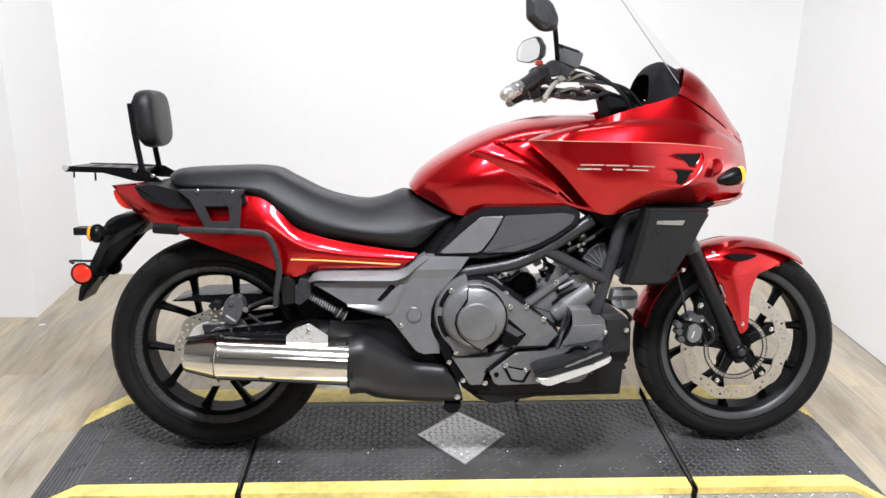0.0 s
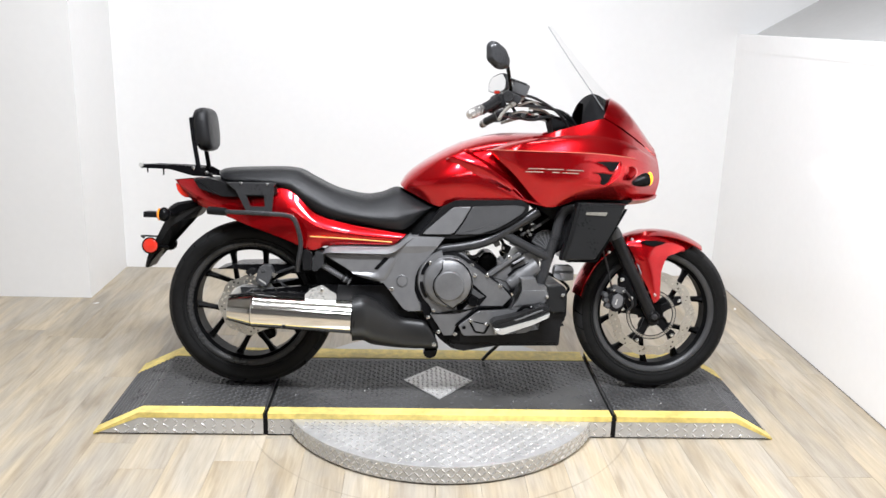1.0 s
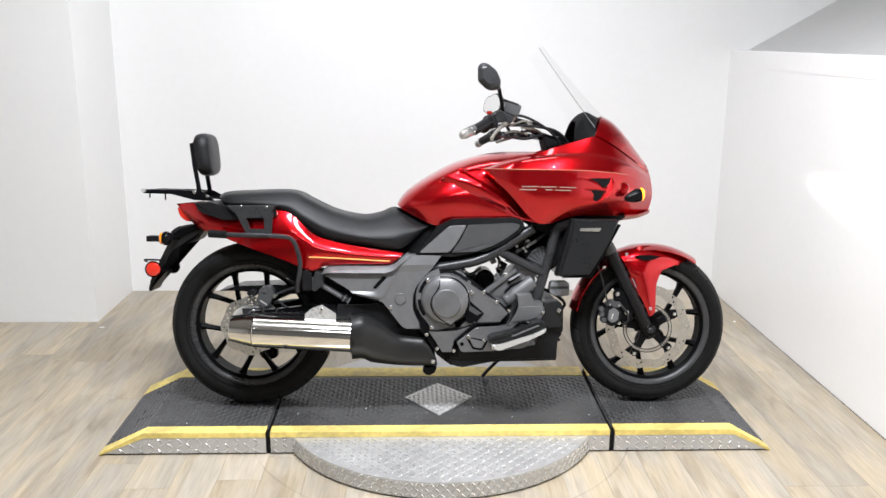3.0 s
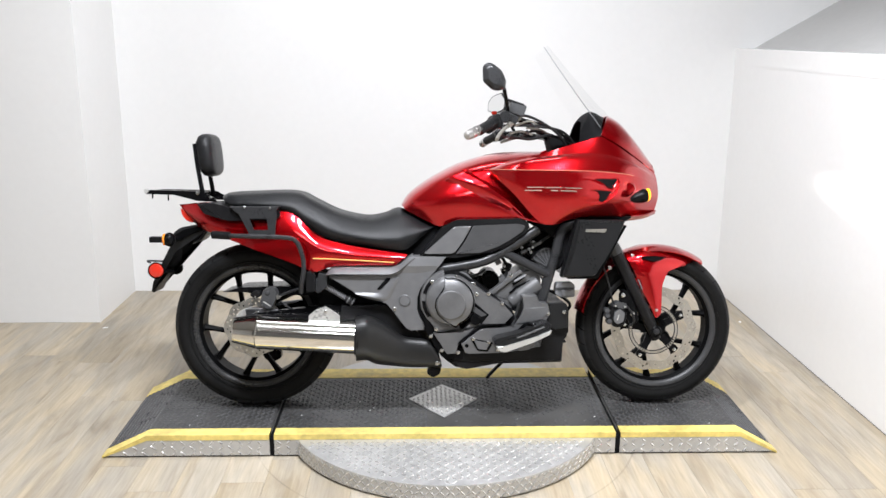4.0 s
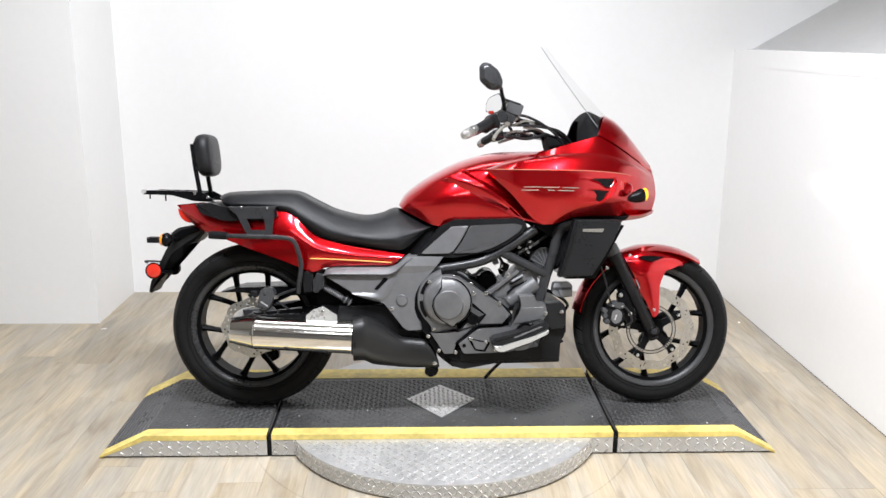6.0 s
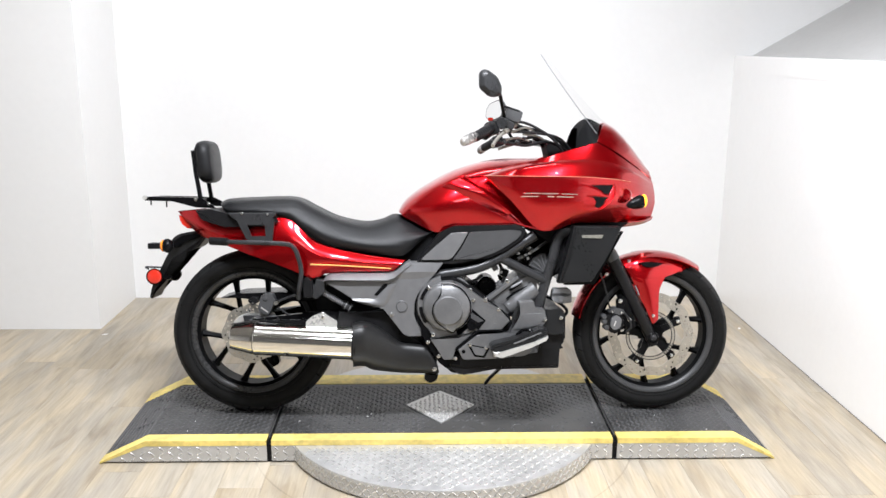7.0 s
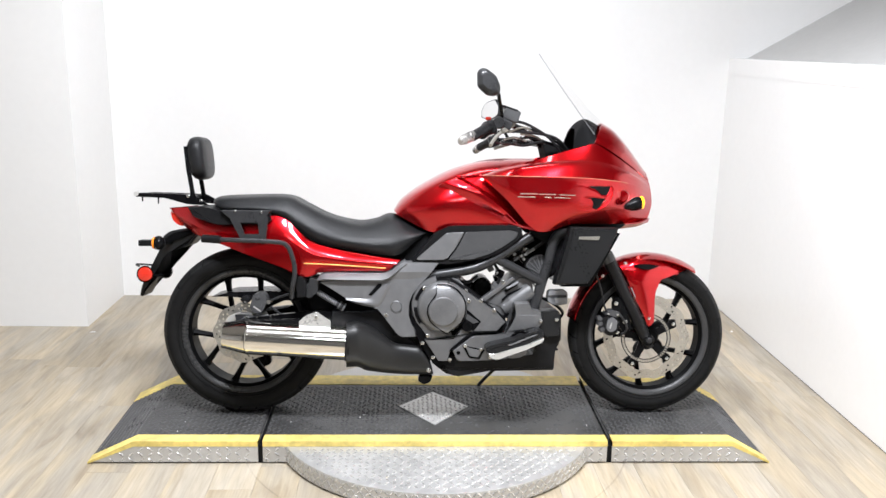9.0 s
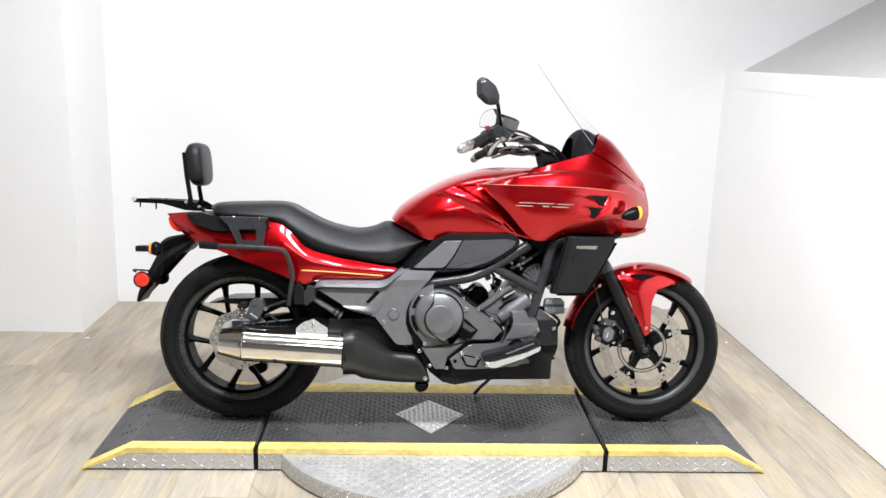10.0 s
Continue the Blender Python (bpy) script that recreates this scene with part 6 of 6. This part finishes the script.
bp("arm_ridge", prism(rounded([(0.237, 0.486), (0.316, 0.490), (0.321, 0.469), (0.301, 0.446), (0.220, 0.431), (0.208, 0.431), (0.229, 0.463)], 0.003), -0.226, -0.2, 0.0015), ENGINE, "", engine)
bp("pan_cheek", prism(rounded([(0.326, 0.502), (0.387, 0.504), (0.396, 0.493), (0.394, 0.411), (0.352, 0.406), (0.309, 0.431), (0.331, 0.463)], 0.004), -0.214, -0.15, 0.003), SHROUD, "black plastic pan cheek", engine)
# raised black plate stands for the shade round the window plate
bp("cover_recess_shade", prism(rounded([(0.041, 0.377), (0.124, 0.361), (0.105, 0.326), (0.067, 0.331)], 0.004), -0.2245, -0.215), BLACK, "black plate for the shade in a cover recess", engine)
bp("window_plate", prism(rounded([(0.054, 0.371), (0.112, 0.358), (0.099, 0.334), (0.070, 0.338)], 0.004), -0.2275, -0.22, 0.001), ENGINE, "", engine)
x, z = [(0.028, 0.349)][0]
bp("cover_hole", lathe([(0, -0.2235), (0.007, -0.2235), (0.007, -0.22)], (x, 0, z), 14), BLACK, "", engine)
for y, pts in ((-0.22, [(0.063, 0.539), (0.107, 0.540), (0.155, 0.504)]), (-0.21, [(-0.008, 0.599), (0.052, 0.574), (-0.102, 0.382), (-0.063, 0.330), (-0.083, 0.409), (-0.002, 0.322), (-0.097, 0.581), (0.188, 0.605)]), (-0.224, [(0.052, 0.375), (0.108, 0.362), (0.143, 0.335), (0.323, 0.467), (0.382, 0.473)])):
    for x, z in pts:
        bike_bolt(x, z, y, engine, 0.007)
bp("belly_pan", prism(rounded([(0.329, 0.447), (0.391, 0.500), (0.404, 0.477), (0.404, 0.384), (0.385, 0.359), (0.383, 0.278), (0.143, 0.276), (0.022, 0.254), (-0.029, 0.278), (-0.004, 0.337), (0.163, 0.316), (0.310, 0.329)], 0.008), -0.19, 0.18, 0.01), PLASTIC, "black belly pan")
bp("engine_backing", prism([(0.197, 0.716), (0.404, 0.768), (0.407, 0.619), (0.357, 0.592), (0.274, 0.651), (0.219, 0.662)], -0.05, 0.1, 0.004), MATTE, "dark machinery behind the frame", engine)
# black plate added to fill the open triangle under the cover beam
bp("side_cover_filler", prism([(-0.543, 0.602), (-0.427, 0.581), (-0.321, 0.517), (-0.225, 0.453), (-0.214, 0.345), (-0.342, 0.409), (-0.512, 0.463)], -0.1, 0.1, 0.004), MATTE, "black filler below the side cover")
for c, r in (([(0.126, 0.050, 0.567)][0], 0.042),):
    bp("intake_hose", lathe([(0, -0.1), (0.03, -0.1), (0.036, -0.09), (0.036, 0.05), (0, 0.05)], c, 24), BLACK, "black intake body", engine)
random.seed(4)
for k in range(12):
    x0, z0 = [(0.151, 0.643), (0.185, 0.626), (0.179, 0.605), (0.169, 0.583), (0.220, 0.708), (0.252, 0.716), (0.285, 0.708), (0.242, 0.673), (0.062, 0.578), (0.023, 0.591), (-0.024, 0.599), (0.274, 0.680)][k]
    bp("throttle_part", box((x0, -0.08 + random.uniform(-0.03, 0.03), z0), (random.uniform(0.02, 0.04), 0.04, random.uniform(0.012, 0.03)), 0.003, (0, random.uniform(-40, 40), 0)), BLACK if k % 3 else ENGINE, "", engine)
for x, z in [(0.173, 0.638), (0.186, 0.629), (0.178, 0.616), (0.232, 0.706), (0.245, 0.680), (0.262, 0.693), (0.278, 0.719)]:
    bike_bolt(x, z, -0.11, engine, 0.006)
for q in ([(0.219, -0.100, 0.660), (0.270, -0.110, 0.693), (0.333, -0.110, 0.736), (0.387, -0.100, 0.774)], [(-0.005, -0.130, 0.603), (0.059, -0.120, 0.592), (0.103, -0.100, 0.615)], [(0.165, -0.110, 0.661), (0.185, -0.120, 0.620), (0.174, -0.110, 0.582)]):
    bp("engine_hose", tube(q, 0.006, 8), CABLE, "", engine)
bp("cylinder_head", prism(rounded([(0.280, 0.649), (0.301, 0.677), (0.326, 0.692), (0.350, 0.694), (0.355, 0.619), (0.317, 0.623)], 0.003), -0.11, 0.1, 0.004), GREYDARK, "", engine)
for q in ([(0.345, -0.112, 0.622), (0.283, -0.112, 0.655)], [(0.345, -0.112, 0.622), (0.294, -0.112, 0.670)], [(0.345, -0.112, 0.622), (0.308, -0.112, 0.683)], [(0.345, -0.112, 0.622), (0.323, -0.112, 0.692)], [(0.348, -0.112, 0.622), (0.338, -0.112, 0.694)], [(0.281, -0.112, 0.653), (0.298, -0.112, 0.678), (0.323, -0.112, 0.693), (0.342, -0.112, 0.695)]):
    bp("head_fin", tube(q, 0.0022, 6), GREY, "", engine)
bp("fuel_rail", tube([(0.235, -0.120, 0.679), (0.269, -0.120, 0.696), (0.311, -0.120, 0.720)], 0.0055, 8), PALEGREY, "", engine)
for x, y, z in [(0.231, -0.120, 0.709), (0.237, -0.120, 0.700), (0.261, -0.130, 0.695), (0.270, -0.130, 0.682), (0.276, -0.130, 0.701), (0.239, -0.130, 0.640), (0.040, -0.150, 0.610), (0.172, -0.130, 0.631)]:
    bp("rail_fitting", lathe([(0, -0.012), (0.005, -0.012), (0.007, -0.008), (0.007, 0.01), (0, 0.01)], (x, y, z), 12), BOLT, "", engine)
for q in ([(0.006, -0.160, 0.613), (0.031, -0.160, 0.600), (0.048, -0.160, 0.582)], [(0.018, -0.170, 0.593), (0.043, -0.170, 0.579), (0.062, -0.170, 0.562)]):
    bp("engine_hose", tube(q, 0.0045, 8), GREY, "", engine)

# radiator shroud, horn
shroud = bp("radiator_shroud", prism(rounded([(0.427, 0.807), (0.603, 0.804), (0.568, 0.727), (0.528, 0.657), (0.494, 0.603), (0.372, 0.596), (0.387, 0.640), (0.406, 0.722)], 0.006), -0.215, -0.15, 0.007), SHROUD, "black radiator shroud")
bp("shroud_edge", prism([(0.425, 0.805), (0.438, 0.805), (0.417, 0.703), (0.386, 0.608), (0.370, 0.599), (0.401, 0.703)], -0.222, -0.19, 0.003), PLASTIC, "", shroud)
bp("badge", prism(rounded([(0.458, 0.773), (0.534, 0.774), (0.528, 0.761), (0.456, 0.763)], 0.002), -0.2195, -0.214, 0.0008), LEVER, "small silver badge", shroud)
bp("radiator", prism([(0.441, 0.781), (0.624, 0.782), (0.518, 0.584), (0.408, 0.583)], -0.15, 0.2, 0.004), BLACK, "black radiator core")
horn = bp("horn", prism(rounded([(0.369, 0.567), (0.426, 0.568), (0.435, 0.559), (0.436, 0.516), (0.404, 0.512), (0.374, 0.518), (0.361, 0.529), (0.365, 0.557)], 0.004), -0.14, -0.09, 0.004), PALEGREY, "pale grey horn and bracket")
bp("horn_block", prism(rounded([(0.383, 0.542), (0.425, 0.542), (0.425, 0.521), (0.387, 0.521)], 0.003), -0.15, -0.135, 0.002), PALEGREY, "", horn)
bp("horn_rib", prism([(0.361, 0.551), (0.431, 0.551), (0.431, 0.543), (0.361, 0.543)], -0.144, -0.138), GREYDARK, "", horn)
bp("horn_bracket", tube([(0.333, -0.130, 0.543), (0.389, -0.120, 0.514), (0.423, -0.110, 0.481), (0.407, -0.110, 0.455)], 0.006, 8), BLACK, "", horn)

# foot rest, pedal, stand
peg = bp("foot_rest", prism(rounded([(0.118, 0.377), (0.134, 0.390), (0.201, 0.406), (0.297, 0.445), (0.323, 0.441), (0.325, 0.423), (0.271, 0.398), (0.155, 0.363), (0.127, 0.363)], 0.006), -0.3, -0.2, 0.009), SHROUD, "dark rubber topped foot rest")
bp("foot_rest_rim", prism(rounded([(0.127, 0.363), (0.159, 0.363), (0.273, 0.398), (0.326, 0.420), (0.322, 0.406), (0.264, 0.378), (0.159, 0.341), (0.135, 0.349)], 0.004), -0.306, -0.21, 0.005), SILVER, "bright cast foot rest rim", peg)
bp("foot_rest_under", prism(rounded([(0.203, 0.351), (0.272, 0.378), (0.268, 0.361), (0.246, 0.345), (0.211, 0.341)], 0.004), -0.28, -0.22, 0.004), GREY, "", peg)
for k in range(3):
    o = [(0.200, 0.394), (0.238, 0.408), (0.242, 0.404), (0.204, 0.390)]
    bp("grip_rib", prism([(a + 0.03 * k, b + 0.0125 * k) for a, b in o], -0.3035, -0.29, 0.001), GREY, "", peg)
bp("brake_pedal", tube([(0.208, -0.230, 0.395), (0.236, -0.250, 0.430), (0.263, -0.270, 0.435), (0.284, -0.270, 0.423)], 0.006, 8), BLACK, "black brake pedal")
bp("side_stand", tube([(0.215, 0.100, 0.238), (0.165, 0.180, 0.166), (0.140, 0.214, 0.126)], 0.007, 8), FRAME, "black side stand leg")

# handlebar and controls
def controls(s, bar_px, grip_px, end_px, box_px, lever_px):
    hb = bp("handlebar", add_tube(bmesh.new(), smooth_line(bar_px), 0.011, 12), BLACK, "black handlebar")
    g = [Vector(v) for v in grip_px]
    grip = bp("grip", add_tube(bmesh.new(), [g[0].lerp(g[1], t) for t in (0, 0.1, 0.9, 1)], [0.015, 0.0165, 0.0165, 0.0195], 16), PLASTIC, "ribbed dark rubber grip", hb)
    for k in range(7):
        bp("grip_ring", add_tube(bmesh.new(), [g[0].lerp(g[1], 0.1 + 0.11 * k), g[0].lerp(g[1], 0.15 + 0.11 * k)], 0.0172, 16), CABLE, "", grip)
    e = [Vector(v) for v in end_px]
    bp("bar_end", add_tube(bmesh.new(), [e[0].lerp(e[1], t) for t in (0, 0.06, 0.2, 0.24, 0.3, 0.34, 0.6, 0.64, 0.7, 0.74, 1)], [0.008, 0.013, 0.0155, 0.016, 0.0135, 0.017, 0.017, 0.0145, 0.0145, 0.0175, 0.0175], 14), KNURL, "silver knurled bar end", hb)
    c = [Vector(v) for v in box_px]
    bp("switch_box", box(((c[0] + c[1]) / 2).to_tuple(), (0.045, 0.06, 0.05), 0.01, (0, -20, 0)), PLASTIC, "black switch housing", hb)
    bp("throttle_drum", add_tube(bmesh.new(), [c[0].lerp(c[1], -0.2), c[0].lerp(c[1], 0.5)], 0.0225, 16), PLASTIC, "", hb)
    bp("lever", add_tube(bmesh.new(), smooth_line(lever_px), 0.0062, 8), LEVER, "pale metal lever", hb)
    return hb


near_bar = controls(1, [(0.019, -0.420, 1.096), (0.066, -0.360, 1.128), (0.124, -0.290, 1.161), (0.200, -0.200, 1.172), (0.296, -0.100, 1.130), (0.343, 0.000, 1.107)], [(0.050, -0.400, 1.112), (0.115, -0.310, 1.152)],
                    [(0.010, -0.440, 1.095), (0.055, -0.390, 1.118)], [(0.099, -0.310, 1.136), (0.143, -0.260, 1.167)], [(0.192, -0.270, 1.155), (0.159, -0.300, 1.134), (0.130, -0.360, 1.107), (0.115, -0.400, 1.086)])
controls(-1, [(0.133, 0.420, 1.104), (0.175, 0.350, 1.126), (0.210, 0.290, 1.135), (0.246, 0.200, 1.131), (0.324, 0.100, 1.118), (0.343, 0.000, 1.107)], [(0.143, 0.400, 1.111), (0.183, 0.330, 1.132)],
         [(0.127, 0.440, 1.097), (0.143, 0.400, 1.111)], [(0.182, 0.320, 1.129), (0.207, 0.270, 1.139)], [(0.255, 0.270, 1.120), (0.227, 0.300, 1.112), (0.205, 0.360, 1.105)])
m = [(0.197, -0.270, 1.197)][0]
bp("brake_reservoir", box(m, (0.058, 0.05, 0.042), 0.006, (0, 18, 0)), GREYDARK, "dark grey brake fluid reservoir", near_bar)
bp("reservoir_lid", box((m[0] - 0.006, m[1], m[2] + 0.022), (0.06, 0.052, 0.008), 0.003, (0, 18, 0)), PLASTIC, "", near_bar)
bp("brake_perch", box([(0.175, -0.280, 1.166)][0], (0.05, 0.035, 0.03), 0.006, (0, 25, 0)), FRAME, "grey lever perch", near_bar)
bp("perch_clamp", lathe([(0, -0.02), (0.018, -0.02), (0.021, -0.015), (0.021, 0.015), (0, 0.015)], [(0.152, -0.290, 1.169)][0], 16), FRAME, "", near_bar)
bp("master_cylinder", tube([(0.163, -0.300, 1.138), (0.207, -0.260, 1.168)], 0.009, 10), LEVER, "", near_bar)
for q in ([(0.195, -0.240, 1.141), (0.251, -0.200, 1.160), (0.286, -0.170, 1.146)], [(0.174, -0.260, 1.113), (0.218, -0.220, 1.123), (0.264, -0.180, 1.113)], [(0.241, -0.200, 1.136), (0.298, -0.160, 1.131), (0.341, -0.120, 1.109)]):
    bp("clutch_fitting", tube(q, 0.004, 8), LEVER, "grey metal fitting", near_bar)
for x, y, z in [(0.143, -0.300, 1.130), (0.166, -0.290, 1.103), (0.216, -0.240, 1.106), (0.242, -0.220, 1.121), (0.288, -0.160, 1.110)]:
    bp("cable_clip", box((x, y, z), (0.014, 0.014, 0.01), 0.003, (0, 30, 0)), FRAME, "", near_bar)
bp("kill_switch", box([(0.115, -0.300, 1.182)][0], (0.02, 0.02, 0.012), 0.004), REDLENS, "red stop switch", near_bar)


def mirror(s, stalk, outline, y, label, turned=0.0, wide=1.0):
    """A mirror head whose glass looks back and inward."""
    mir = bp("mirror", add_tube(bmesh.new(), smooth_line(stalk), 0.0065, 10), BLACK, label)
    cx, cz = (sum(p[k] for p in outline) / len(outline) for k in (0, 1))
    ring = [Vector(((a - cx) * wide, 0, b - cz)) for a, b in rounded(outline, 0.01, 4)]
    head, glass = bmesh.new(), bmesh.new()
    rows = [[head.verts.new((v.x * k, d * s, v.z * k)) for v in ring] for d, k in ((-0.026, 0.55), (-0.016, 0.86), (-0.006, 0.97), (0.0, 1.0), (0.01, 0.98))]
    n = len(ring)
    for a, b in zip(rows, rows[1:]):
        for k in range(n):
            head.faces.new((a[k], a[(k + 1) % n], b[(k + 1) % n], b[k]))
    head.faces.new(rows[0])
    head.faces.new(rows[-1])
    glass.faces.new([glass.verts.new((v.x * 0.9, 0.0115 * s, v.z * 0.9)) for v in ring])
    for bm_ in (head, glass):
        bmesh.ops.rotate(bm_, cent=(0, 0, 0), matrix=Matrix.Rotation(radians(turned), 3, "Z"), verts=bm_.verts[:])
        bmesh.ops.translate(bm_, vec=(cx, y, cz), verts=bm_.verts[:])
    bp("mirror_head", head, FRAME, "", mir)
    bp("mirror_glass", glass, MIRROR, "mirror glass", mir)


mirror(1, [(0.166, -0.280, 1.182), (0.156, -0.320, 1.217), (0.142, -0.370, 1.258)], [(0.067, 1.330), (0.082, 1.343), (0.101, 1.340), (0.132, 1.316), (0.147, 1.282), (0.144, 1.256), (0.121, 1.248), (0.099, 1.252), (0.068, 1.280)], -0.39, "black rear-view mirror on a stalk")
mirror(-1, [(0.253, 0.260, 1.139), (0.231, 0.320, 1.193), (0.219, 0.370, 1.241)], [(0.160, 1.239), (0.162, 1.278), (0.176, 1.302), (0.215, 1.314), (0.230, 1.278), (0.226, 1.240), (0.194, 1.226)], 0.39, "black mirror with pale reflecting glass", -64, 2.15)
for q in ([(0.155, -0.240, 1.155), (0.230, -0.200, 1.164), (0.342, -0.140, 1.136), (0.423, -0.100, 1.089)], [(0.155, -0.240, 1.141), (0.251, -0.200, 1.144), (0.373, -0.140, 1.129), (0.434, -0.100, 1.081)], [(0.175, -0.250, 1.105), (0.252, -0.200, 1.096), (0.332, -0.140, 1.112), (0.416, -0.080, 1.094)],
          [(0.165, -0.240, 1.175), (0.250, -0.200, 1.176), (0.349, -0.160, 1.127), (0.401, -0.120, 1.072)], [(0.132, -0.280, 1.111), (0.198, -0.220, 1.099), (0.277, -0.160, 1.127), (0.381, -0.100, 1.102)]):
    bp("control_cable", tube(q, 0.0052, 8), CABLE, "black control cable")
bp("top_yoke", prism(rounded([(0.338, 1.116), (0.362, 1.110), (0.400, 1.096), (0.430, 1.085), (0.402, 1.020), (0.378, 1.010), (0.354, 1.060)], 0.006), -0.07, 0.07, 0.008), MATTE, "black top yoke")


# ---- floor planks ----
random.seed(11)
PLANK_W, PLANK_L = 0.148, 1.22
plank_meshes = {}


def plank_mesh(length):
    """One plank, cut to length; equal planks share a mesh."""
    key = round(length, 2)
    if key not in plank_meshes:
        bm = bmesh.new()
        add_box(bm, (0, 0, -0.006), (PLANK_W - 0.0008, length - 0.0008, 0.012))
        me = bpy.data.meshes.new("plank")
        bm.to_mesh(me)
        bm.free()
        me.materials.append(WOOD)
        plank_meshes[key] = me
    return plank_meshes[key]


for i in range(-28, 12):
    shift = random.uniform(0, PLANK_L)
    x = (i - 0.02) * PLANK_W
    end = YB if x > XL - 0.05 else YP
    for j in range(-6, 3):
        a = max(-0.55 + (j - 0.5) * PLANK_L + shift - 0.6, -5.7)
        b = min(-0.55 + (j + 0.5) * PLANK_L + shift - 0.6, end)
        if b - a > 0.05:
            ob = new("plank", plank_mesh(b - a))
            ob.location = (x, (a + b) / 2, 0.0)
            ob.parent = subfloor


# ---- scraps on the floor ----
for x, y, turn in ((-1.76, 1.12, 20), (1.57, 1.18, 70)):
    scrap = prism([(-0.014, 0.0), (-0.004, 0.007), (0.012, 0.005), (0.015, -0.002), (0.002, -0.007)], -0.0008, 0.0008)
    bmesh.ops.rotate(scrap, cent=(0, 0, 0), matrix=Euler((radians(90), 0, radians(turn))).to_matrix(), verts=scrap.verts[:])
    ob = link_mesh("paper_scrap", scrap, PAINT)
    ob.location = (x, y, 0.001)
    tagged(ob, "tiny torn white paper scrap lying on the floor", "scrap", "scraps on the floor")
